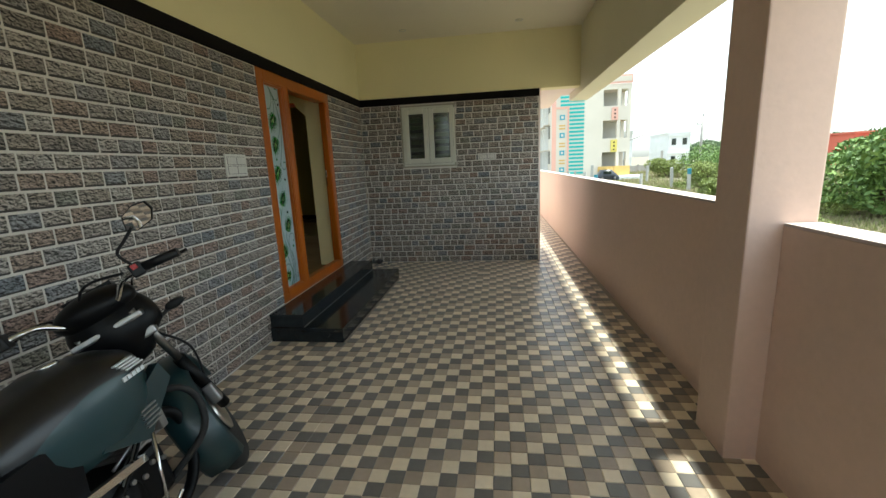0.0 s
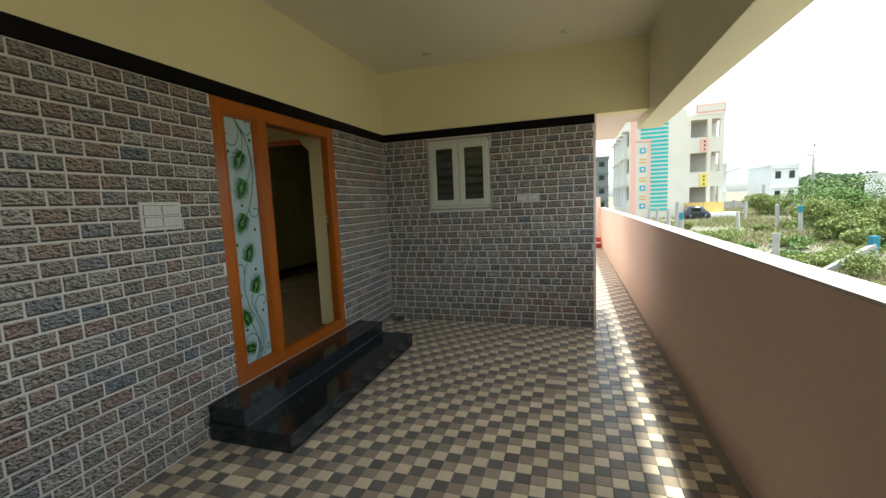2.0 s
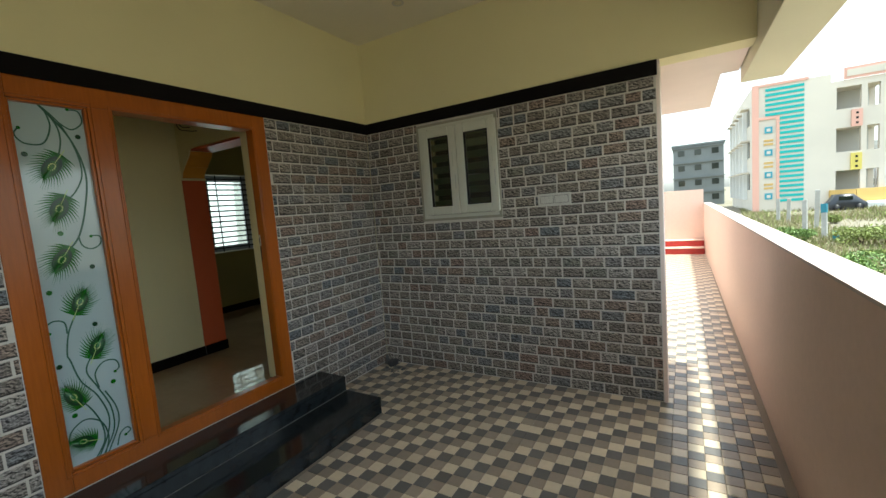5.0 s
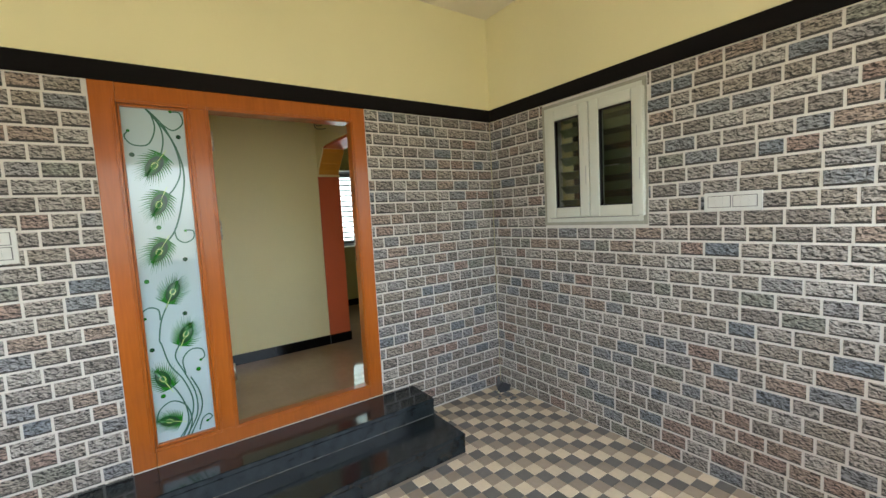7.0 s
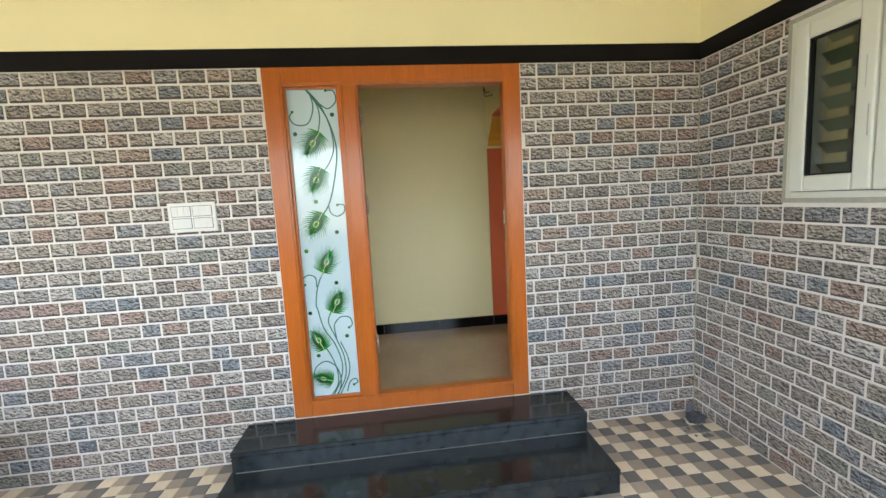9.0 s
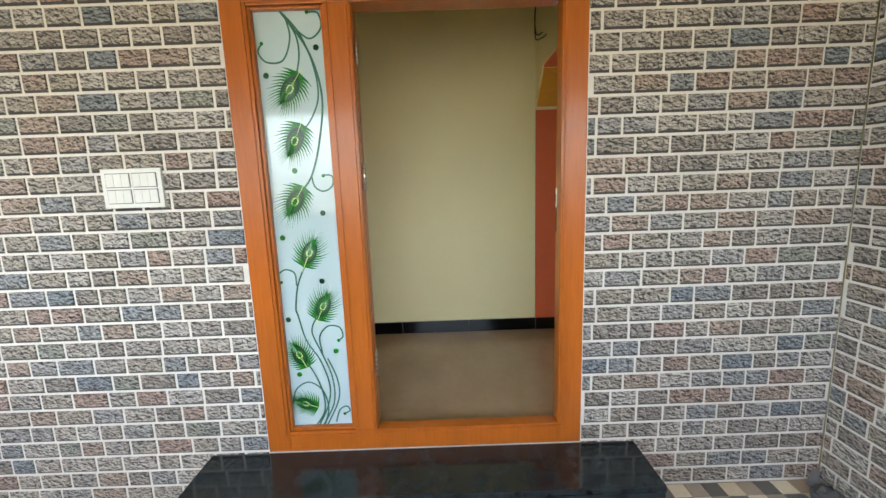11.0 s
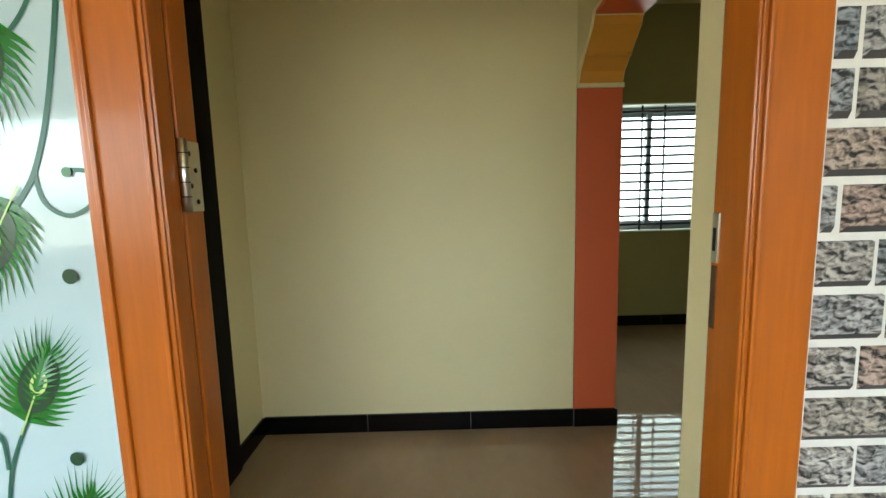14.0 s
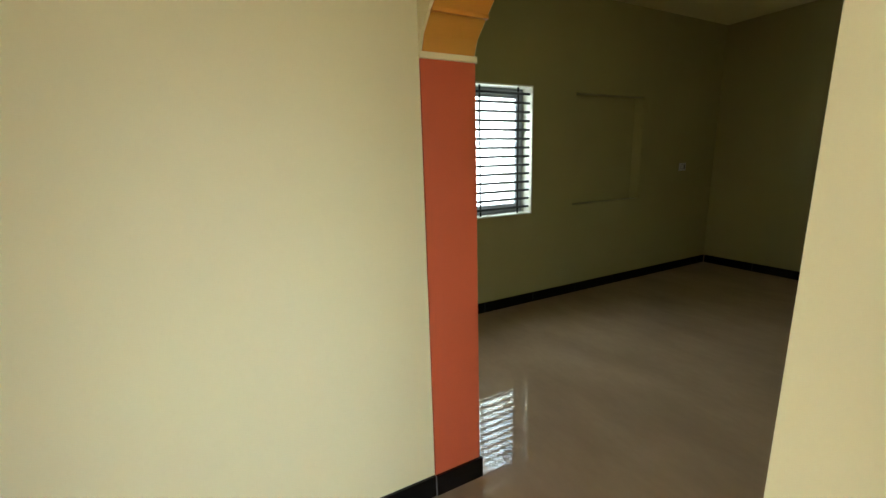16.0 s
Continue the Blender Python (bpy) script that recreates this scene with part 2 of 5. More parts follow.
structure("wall_end_edge", box(CX - 0.004, CX + 0.02, 0.002, 0.2, 0.0, BANDZ1 - 0.003), PINKTOP, "cream plastered end of the brick wall")
band = structure("trim_band_west", box(0.0, 0.012, BACK, 0.0, BANDZ0, BANDZ1, 0.002), BAND, "black painted band above the bricks")
structure("trim_band_end", box(0.013, CX + 0.004, -0.012, 0.0, BANDZ0, BANDZ1, 0.002), BAND, "black painted band above the bricks")
structure("ceiling", box(-0.02, 3.2, BACK, 0.0, CEILZ, CEILZ + 0.12), CEIL, "flat pale painted porch ceiling")
structure("beam_east", box(3.19, 3.46, BACK, 0.9, 2.4, 3.38, 0.004), BEAM, "deep pale painted beam above the open side")
structure("passage_soffit", box(2.001, 3.06, 0.9, 2.5, 2.5, 2.6), PINKTOP, "pale pink underside of the sunshade slab")
structure("passage_soffit_near", box(2.001, 3.18, 0.201, 0.899, 2.5, 2.6), PINKTOP)


def parx(y):
    """Inner face of the side wall, which runs slightly askew."""
    return 3.275 - 0.0065 * (y + 4.3)


def skew_wall(y0, y1, z0, z1, dx0, dx1):
    return extrude_poly([(parx(y0) + dx0, y0), (parx(y1) + dx0, y1), (parx(y1) + dx1, y1), (parx(y0) + dx1, y0)], "z", z0, z1)


structure("parapet", skew_wall(-3.985, 8.75, -0.9, 1.2, 0.0, 0.14), PINK, "peach painted low side wall")
structure("parapet_coping", skew_wall(-3.984, 8.75, 1.202, 1.216, -0.002, 0.143), COPING, "pale top of the low side wall")
structure("parapet_near", skew_wall(BACK, -4.284, -0.9, 1.16, -0.01, 0.13), PINK, "peach painted low side wall")
structure("parapet_near_coping", skew_wall(BACK, -4.286, 1.162, 1.175, -0.012, 0.133), COPING, "pale top of the low side wall")
structure("column", box(3.12, 3.4, -4.28, -3.99, -0.1, 2.4, 0.008), PINK, "square peach painted column")
# unseen and made up; its height limits the light from behind
structure("wall_back", box(-0.3, 3.5, BACK - 0.2, BACK, -0.9, 1.8), PINK, "added peach wall out of view behind the porch, holding back light")
# unseen slab, added to keep sky light away from behind the louvres
structure("side_room_ceiling", box(0.0, 1.999, 0.2, 8.6, 3.18, 3.3), CREAM)
structure("passage_house_wall", box(1.85, 2.0, 0.201, 8.9, -0.1, 3.17), PINKTOP, "plain pale house wall along the passage")
structure("passage_pier", box(2.001, CX - 0.02, 0.201, 0.47, -0.1, 2.499), PINKTOP, "cream plastered pier behind the brick wall")
structure("passage_low_wall", box(2.001, 2.53, 1.75, 1.9, -0.1, 1.42), PINKTOP, "low pale pink wall stub beside the passage")
structure("passage_end_wall", box(2.0, parx(8.7), 8.75, 8.9, -0.9, 1.55), PINK, "pale pink end wall of the passage")
for i in range(2):
    st = thing("passage_step", (3.0, 8.5, 0), "low peach step with a red painted riser", "step", "steps at the passage end")
    part("riser", box(2.003, parx(8.3) - 0.01, 8.2 + 0.28 * i, 8.745, 0.16 * i + 0.002, 0.14 + 0.16 * i), RED, st)
    part("tread", box(2.003, parx(8.3) - 0.01, 8.18 + 0.28 * i, 8.745, 0.141 + 0.16 * i, 0.16 + 0.16 * i), PINK, st)

# inner rooms
structure("floor_inner", box(-3.5, XIN - 0.0, -2.8, 3.95, FIN - 0.15, FIN), FLOORIN, "glossy brown marbled floor tiles")
structure("floor_threshold", box(XIN + 0.001, -0.067, FR_Y0 + 0.01, FR_Y1 - 0.01, FR_Z0 + 0.001, FIN), FLOORIN)
AY0, AY1 = -1.08, -0.85          # the arch wall
FX = -1.50                      # back wall of the lobby
structure("wall_lobby_back", box(FX - 0.23, FX, -2.78, AY0, FIN - 0.1, 3.2), CREAM, "smooth cream painted wall")
structure("wall_lobby_side", box(FX - 0.23, XIN, -3.0, -2.78, FIN - 0.1, 3.2), CREAM, "smooth cream painted wall")
structure("wall_room_side", box(-3.45, FX - 0.232, AY1 - 0.2, AY1, FIN - 0.1, 3.2), OLIVE)
structure("wall_room_front", box(XIN + 0.001, -0.01, 0.001, 3.95, -0.1, 3.2), OLIVE)
structure("wall_room_front_skin", box(XIN - 0.006, XIN + 0.001, AY1, 3.85, FIN, 3.2), OLIVE)
structure("wall_room_end", box(-3.45, XIN, 3.86, 4.06, FIN - 0.1, 3.2), OLIVE, "olive painted far wall of the hall")
W_Y0, W_Y1, W_Z0, W_Z1 = -0.42, 0.885, 1.178, 2.355
N_Y0, N_Y1, N_Z0, N_Z1 = 1.42, 2.44, 1.22, 2.32
bmw = wall_with_hole("x", -3.42, -3.222, AY1, 1.2, FIN - 0.1, 3.2, (W_Y0, W_Y1, W_Z0, W_Z1))
for a in ((-3.42, -3.34, 1.2, 3.86, FIN - 0.1, 3.2), (-3.339, -3.222, 1.2, N_Y0, FIN - 0.1, 3.2), (-3.339, -3.222, N_Y1, 3.86, FIN - 0.1, 3.2),
          (-3.339, -3.222, N_Y0, N_Y1, FIN - 0.1, N_Z0), (-3.339, -3.222, N_Y0, N_Y1, N_Z1, 3.2)):
    bm_box(bmw, *a)
structure("wall_room_west", bmw, OLIVE, "olive painted wall with a window and a shallow niche")
structure("ceiling_inner", box(-3.5, XIN + 0.002, -3.0, 4.06, 3.2, 3.3), CREAM, "plain inner ceiling")
structure("ceiling_inner_lobby_fill", box(XIN + 0.003, -0.021, BACK, 4.06, CEILZ + 0.001, 3.34), CREAM)

# the arch between lobby and hall: curved haunches, flat crown
def arch():
    xl, xr, zs, zc = FX, XIN, 2.085, 2.35
    half = [(0.0, 0.0), (0.022, 0.05), (0.075, 0.1), (0.14, 0.16), (0.185, 0.205), (0.2, 0.25), (0.3, 0.262)]
    pr = [(xl + dx, zs + dz) for dx, dz in half] + [(xr - dx, zs + dz) for dx, dz in reversed(half)]
    bm = extrude_poly([(xl, 3.2)] + pr + [(xr, 3.2)], "y", AY0, AY1)
    structure("wall_arch", bm, CREAM, "cream wall over a curved arch opening")
    skin = bmesh.new()
    n = len(pr)
    for i in range(n - 1):
        (xa, za), (xb, zb) = pr[i], pr[i + 1]
        mid = (xa + xb) / 2
        nx, nz = (zb - za), -(xb - xa)
        k = 0.004 / math.hypot(nx, nz)
        q = [(xa, za), (xb, zb), (xb + nx * k, zb + nz * k), (xa + nx * k, za + nz * k)]
        bm_loft(skin, [[(p[0], AY0 + 0.012, p[1]) for p in q], [(p[0], AY1 - 0.004, p[1]) for p in q]], smooth=False)
    structure("arch_soffit", skin, AMBER, "amber painted underside of the arch")
    structure("arch_crown_soffit", box(xl + 0.21, xr - 0.21, AY0 + 0.011, AY1 - 0.003, zc - 0.028, zc - 0.012), ORANGE, "orange-red flat underside of the arch")
    structure("arch_crown_trim", box(xl + 0.196, xl + 0.21, AY0 + 0.008, AY1 - 0.002, zc - 0.03, zc - 0.012), CREAM)
    structure("arch_haunch_trim", box(xl + 0.078, xl + 0.098, AY0 + 0.01, AY1 - 0.002, zs + 0.1, zs + 0.112), AMBER)


arch()
structure("arch_spring_trim", box(FX - 0.001, FX + 0.014, AY0 - 0.004, AY1 + 0.004, 2.06, 2.082, 0.003), CREAM, "narrow cream moulding")
structure("arch_jamb", box(FX - 0.232, FX + 0.003, AY0 + 0.003, AY1, FIN, 2.06), ORANGE, "orange-red painted pier under the arch")
structure("arch_jamb_core", box(FX - 0.23, FX, AY0, AY1 - 0.002, 2.083, 3.2), CREAM)


def skirting(name, x0, x1, y0, y1, n, along):
    s = structure(name, box(x0, x1, y0, y1, FIN + 0.001, FIN + 0.099), SKIRTJOINT)
    for i in range(n):
        if along == "y":
            a, b = y0 + (y1 - y0) * i / n + 0.0015, y0 + (y1 - y0) * (i + 1) / n - 0.0015
            bm = box(x0 - 0.002, x1 + 0.002, a, b, FIN + 0.0012, FIN + 0.1, 0.001)
        else:
            a, b = x0 + (x1 - x0) * i / n + 0.0015, x0 + (x1 - x0) * (i + 1) / n - 0.0015
            bm = box(a, b, y0 - 0.002, y1 + 0.002, FIN + 0.0012, FIN + 0.1, 0.001)
        part("skirting_tile", bm, SKIRT, s)


skirting("baseboard_lobby", FX + 0.001, FX + 0.01, -2.77, AY0, 3, "y")
skirting("baseboard_pier", FX + 0.006, FX + 0.014, AY0 + 0.001, AY1 + 0.01, 1, "y")
skirting("baseboard_side", -1.49, -1.21, -2.777, -2.768, 1, "x")
skirting("baseboard_hall_west", -3.219, -3.211, AY1, 3.85, 8, "y")
skirting("baseboard_hall_end", -3.2, XIN - 0.02, 3.848, 3.856, 5, "x")

# jamb reveals of the front opening
structure("door_reveal", box(XIN - 0.002, -0.079, FR_Y1 - 0.012, FR_Y1 + 0.03, FIN, FR_Z1), CREAM, "cream painted reveal beside the door frame")
structure("wall_west_inner_skin", box(XIN - 0.004, XIN + 0.003, FR_Y1 + 0.03, AY0, FIN, 3.2), CREAM)
structure("wall_west_inner_skin_left", box(XIN - 0.004, XIN + 0.003, -2.78, FR_Y0, FIN, 3.2), CREAM)
structure("wall_west_inner_skin_top", box(XIN - 0.004, XIN + 0.003, FR_Y0, FR_Y1 + 0.03, FR_Z1 + 0.001, 3.2), CREAM)

# ---- front door frame, sidelight and open door ----
def door_frame():
    d = tagged(new("door_1"), "varnished orange teak double door frame with a painted glass sidelight, standing on black granite steps", "", "", "structure")
    d.location = (0, -1.96, FR_Z0)
    def member(name, y0, y1, z0, z1, x0=-0.12, x1=0.0):
        part(name, box(x0, x1, y0, y1, z0, z1, 0.004), TEAK, d)
    S0, S1, O0, O1 = -2.62, -2.305, -2.19, -1.312
    Z0, Z1, ZS = 0.36, 2.28, 0.357
    member("jamb", FR_Y0, S0, FR_Z0, FR_Z1)
    member("jamb", O1, FR_Y1, FR_Z0, FR_Z1, -0.078)
    member("mullion", S1, O0, ZS + 0.0005, Z1 - 0.0005, -0.038)
    member("mullion_rebate", S1, O0 - 0.014, ZS + 0.0005, Z1 - 0.0005, -0.12, -0.0385)
    member("leaf_edge", O0 - 0.012, O0 + 0.001, ZS + 0.01, Z1 - 0.01, -0.095, -0.044)
    member("head", S0 + 0.0005, O1 - 0.0005, Z1, FR_Z1)
    member("sill", S0 + 0.0005, O1 - 0.0005, FR_Z0, ZS, -0.065)
    def moulding(name, y0, y1, z0, z1, w, x0, x1):
        bm = bmesh.new()
        for (a, b, c, e) in ((y0, y0 + w, z0, z1), (y1 - w, y1, z0, z1), (y0 + w, y1 - w, z0, z0 + w), (y0 + w, y1 - w, z1 - w, z1)):
            bm_box(bm, x0, x1, a, b, c, e, w * 0.3)
        part(name, bm, TEAK, d)
    moulding("glazing_bead", S0 + 0.0004, S1 - 0.0004, ZS + 0.0008, Z1 - 0.0008, 0.012, -0.055, -0.012)
    moulding("outer_bead", S0 - 0.022, S1 + 0.022, ZS - 0.022, Z1 + 0.022, 0.008, -0.001, 0.006)
    moulding("outer_bead", O0 - 0.022, O1 + 0.022, ZS - 0.022, Z1 + 0.022, 0.008, -0.001, 0.006)
    moulding("outer_bead", O0 - 0.01, O1 + 0.01, ZS - 0.01, Z1 + 0.01, 0.006, -0.001, 0.004)
    g = part("glass_panel", box(-0.046, -0.04, S0 + 0.011, S1 - 0.011, ZS + 0.011, Z1 - 0.011), GLASSART, d, "pale frosted glass panel")
    # strike plate and lock hole on the far jamb
    part("strike_plate", box(-0.074, -0.058, O1 - 0.003, O1 + 0.001, 1.405, 1.49, 0.001), STEEL, d, "steel strike plate")
    part("lock_recess", box(-0.071, -0.063, O1 - 0.0035, O1 + 0.001, 1.425, 1.465, 0.001), BLACK, d, "dark lock hole")
    part("strike_plate", box(-0.073, -0.06, O1 - 0.002, O1 + 0.001, 1.29, 1.4, 0.001), TARNISH, d, "tarnished brown strike plate")
    return d, g


door1, glass_panel = door_frame()

# ---- painted sidelight ----
def art_uv(x, y):
    """From the sketch's grid to the pane's width and height."""
    v = (y - 87) / 1041
    u = (x - (118 + 94 * v)) / (182 - 13 * v)
    z = float(np.interp(2.28 - 1.923 * v, (0.357, 0.494, 0.73, 0.97, 1.207, 1.443, 1.709, 1.938, 2.117, 2.28), (0.352, 0.483, 0.738, 0.979, 1.235, 1.471, 1.738, 1.955, 2.12, 2.28)))
    return Vector((-0.0385, -2.626 + 0.315 * u, z))


def low(x, y):
    return (400 + x / 1.66 - 440) * 1.84, (500 + y / 1.66 - 90) * 1.84


def smooth_line(pts, n=8):
    out = []
    p = [pts[0]] + list(pts) + [pts[-1]]
    for i in range(1, len(p) - 2):
        for k in range(n):
            t = k / n
            a, b, c, d = p[i - 1], p[i], p[i + 1], p[i + 2]
            out.append(0.5 * ((2 * b) + (c - a) * t + (2 * a - 5 * b + 4 * c - d) * t * t + (3 * b - a - 3 * c + d) * t ** 3))
    out.append(pts[-1])
    return out


def ribbon(bm, pts, w):
    rows = []
    for i, q in enumerate(pts):
        d = (pts[min(i + 1, len(pts) - 1)] - pts[max(i - 1, 0)])
        s = Vector((0, -d.z, d.y)).normalized() * w * (1 if i < len(pts) - 4 else 1.0)
        rows.append((bm.verts.new(q + s), bm.verts.new(q - s)))
    for a, b in zip(rows, rows[1:]):
        bm.faces.new((a[0], b[0], b[1], a[1]))


def feather(at, ang, size, parent):
    """Peacock feather: a fan of barbs, a dark heart and an eye ring; ang is where its tip points, in degrees from up."""
    c = Vector(at)
    def P(u, v, lift=0.0):
        a = radians(ang)
        return Vector((c.x + lift, c.y + u * math.cos(a) + v * math.sin(a), c.z - u * math.sin(a) + v * math.cos(a)))
    rnd = random.Random(int(abs(at[2]) * 1000))
    bm = bmesh.new()
    for side in (-1, 1):
        for i in range(15):
            t = i / 14
            base = -0.42 + 0.75 * t
            an = radians(78 - 66 * t)
            ln = size * (0.42 + 0.2 * math.sin(t * 3.1)) * rnd.uniform(0.88, 1.1)
            b0, b1 = P(0, (base - 0.035) * size, 0.0004 * i), P(0, (base + 0.06) * size, 0.0004)
            m0 = P(side * math.sin(an) * ln * 0.6, base * size + math.cos(an) * ln * 0.45 - 0.02 * size, 0.0004)
            m1 = P(side * math.sin(an) * ln * 0.6, base * size + math.cos(an) * ln * 0.45 + 0.025 * size, 0.0004)
            tip = P(side * math.sin(an) * ln, base * size + math.cos(an) * ln, 0.0004)
            v = [bm.verts.new(q) for q in (b0, m0, tip, m1, b1)]
            bm.faces.new(v)
    part("feather_barbs", bm, LEAFPAINT, parent)
    bm = bmesh.new()
    ring = [P(0.2 * size * math.sin(k * math.tau / 18), 0.34 * size * math.cos(k * math.tau / 18), 0.0012) for k in range(18)]
    bm.faces.new([bm.verts.new(q) for q in ring])
    part("feather_heart", bm, LEAFDARK, parent)
    bm = bmesh.new()
    bm.faces.new([bm.verts.new(P(0.055 * size * math.sin(k * math.tau / 16), 0.095 * size * math.cos(k * math.tau / 16), 0.0015)) for k in range(16)])
    part("feather_pupil", bm, NAVY, parent)
    bm = bmesh.new()
    n = 16
    a = [bm.verts.new(P(0.085 * size * math.sin(k * math.tau / n), 0.13 * size * math.cos(k * math.tau / n), 0.0018)) for k in range(n)]
    b = [bm.verts.new(P(0.05 * size * math.sin(k * math.tau / n), 0.09 * size * math.cos(k * math.tau / n), 0.0018)) for k in range(n)]
    for k in range(n):
        bm.faces.new((a[k], a[(k + 1) % n], b[(k + 1) % n], b[k]))
    ribbon(bm, [P(0, -0.13 * size, 0.0018), P(0, -0.35 * size, 0.0018), P(0, -0.6 * size, 0.0018)], 0.0015)
    part("feather_eye", bm, LIME, parent)


def paint_glass():
    for at, ang in (((218, 272), 215), ((229, 396), 205), ((228, 540), 212)):
        feather(art_uv(*at), ang, 0.18, glass_panel)
    for at, ang in (((263, 668), 25), ((297, 798), 25), (low(278, 155), -25), (low(292, 270), -70)):
        feather(art_uv(*at), ang, 0.165 if ang != -70 else 0.145, glass_panel)
    lines = [
        [(190, 88), (240, 140), (275, 215), (288, 290), (270, 345), (240, 380)],
        [(190, 88), (262, 180), (297, 290), (290, 400), (270, 480), (240, 520)],
        [(270, 478), (278, 505), (300, 517), (322, 505), (322, 482), (300, 478)],
        [(190, 88), (230, 140), (241, 190), (233, 245)],
        [(205, 100), (219, 150), (202, 202), (162, 206), (141, 182), (150, 162)],
        [(235, 135), (268, 155), (295, 132), (287, 100), (262, 98)],
        [low(325, 330), low(345, 280), low(350, 230), low(328, 170), low(295, 120), low(276, 60), (226, 800), (232, 745), (250, 700)],
        [low(335, 330), low(360, 270), low(356, 210), low(330, 150), low(308, 100), low(318, 66), low(330, 50)],
        [low(345, 330), low(371, 262), low(368, 215), low(345, 165)],
        [low(318, 330), low(338, 290), low(332, 240), low(308, 190), low(284, 165)],
        [low(262, 268), low(270, 235), low(300, 219), low(333, 240), low(347, 285), low(338, 330)],
        [low(333, 152), low(326, 112), low(345, 87), low(372, 90), low(381, 112), low(371, 122)],
        [low(366, 322), low(374, 290), low(390, 280), low(398, 292), low(386, 300)],
        [(229, 745), (224, 715), (200, 706), (180, 720), (180, 740), (190, 738)],
    ]
    bm = bmesh.new()
    for i, ln in enumerate(lines):
        ribbon(bm, [p + Vector((0.0001 * i, 0, 0)) for p in smooth_line([art_uv(*q) for q in ln])], 0.0036 if i not in (1,) else 0.0044)
    part("painted_stems", bm, STEMPAINT, glass_panel)
    dots = [(283, 175), (160, 238), (228, 466), (298, 570), (195, 628), (295, 736), low(253, 68), low(365, 148), low(278, 200),
            (150, 163), (261, 98), (300, 480), low(371, 122), (190, 736), low(386, 300)]
    for i, q in enumerate(dots):
        c = art_uv(*q) + Vector((0.0026, 0, 0))
        r = 0.0125 if i < 9 else 0.008
        bm = bmesh.new()
        bm.faces.new([bm.verts.new(c + Vector((0, r * math.cos(k * math.tau / 16), r * math.sin(k * math.tau / 16)))) for k in range(16)])
        part("painted_dot", bm, LEAFDARK if i in (0, 1, 3, 5, 6) else LEAFPAINT, glass_panel)


paint_glass()


# ---- the open front door leaf ----
def open_door():
    hinge = Vector((-0.1, -2.2, 0))
    d = thing("door_leaf", (-0.1, -2.2, 0.375), "varnished orange teak front door standing wide open into the lobby", "door")
    m = Matrix.Translation(hinge) @ pose(0, 0, 0, 0, 0, 180 - (-38)) 
    leaf = box(0.0, 0.86, 0.0, 0.042, 0.372, 2.265, 0.004)
    for k, (z0, z1) in enumerate(((0.5, 1.05), (1.15, 2.12))):
        bm_box(leaf, 0.12, 0.74, -0.008, 0.05, z0, z1, 0.006)
    leaf.transform(m)
    part("leaf", leaf, TEAK, d)
    for z in (0.62, 1.515, 2.05):
        h = part("hinge", tube([(-0.04, -2.182, z), (-0.04, -2.182, z + 0.115)], 0.007, 10), STEEL, d, "steel butt hinge with dark screw holes")
        part("hinge_plate", box(-0.092, -0.046, -2.1888, -2.186, z, z + 0.115, 0.001), STEEL, h)
        for i in range(1, 5):
            gap = bmesh.new()
            bm_lathe(gap, [(0.0, 0.0), (0.0074, 0.0), (0.0074, 0.0015), (0.0, 0.0015)], (-0.04, -2.182, z + 0.023 * i), "Z", 12)
            part("knuckle_gap", gap, BLACK, h)
        scr = bmesh.new()
        for i in range(4):
            bm_lathe(scr, [(0.0, 0.0), (0.0042, 0.0), (0.0042, 0.0012), (0.0, 0.0012)], (-0.076 + 0.015 * (i % 2), -2.186, z + 0.016 + 0.026 * i), "Y", 10)
        part("screws", scr, BLACK, h)
    return d


open_door()


def inner_door():
    d = tagged(new("door_2"), "dark stained inner door, closed, in a broad dark frame on the lobby side wall", "", "", "structure")
    d.location = (-0.8, -2.78, FIN)
    part("jamb", box(-1.2, -0.985, -2.778, -2.755, FIN + 0.001, 2.4, 0.003), DARKWOOD, d)
    part("leaf", box(-0.975, -0.32, -2.778, -2.762, FIN + 0.004, 2.3, 0.003), mat("dark_green_laminate", (0.003, 0.005, 0.004), 0.55, spec=0.2), d)
    part("head", box(-0.984, -0.31, -2.778, -2.755, 2.302, 2.4, 0.003), DARKWOOD, d)
    part("edge_strip", box(-0.983, -0.978, -2.762, -2.748, FIN + 0.002, 2.3), mat("grey_edge", (0.25, 0.25, 0.25), 0.4), d)
    part("tower_bolt", box(-0.97, -0.86, -2.761, -2.745, 1.42, 1.45, 0.003), STEEL, d)


inner_door()


# ---- granite steps ----
def granite_steps():
    s = thing("entrance_steps", (0.3, -1.97, 0), "two polished black granite entrance steps under the teak door frame", "steps")
    part("riser", box(0.002, 0.672, -3.016, -0.939, 0.0, 0.098, 0.002), GRANITE, s, "black granite front face")
    part("tread", box(0.002, 0.675, -3.02, -0.935, 0.1, 0.13, 0.005), GRANITE, s, "black granite tread slab")
    part("riser", box(0.002, 0.309, -3.007, -0.943, 0.132, 0.22, 0.002), GRANITE, s)
    part("tread", box(0.002, 0.312, -3.01, -0.94, 0.222, 0.251, 0.005), GRANITE, s)
    part("joint", box(0.309, 0.313, -2.99, -0.95, 0.1305, 0.1335, 0.001), mat("pale_joint_filler", (0.2, 0.19, 0.17), 0.8), s, "thin pale joint line")


granite_steps()


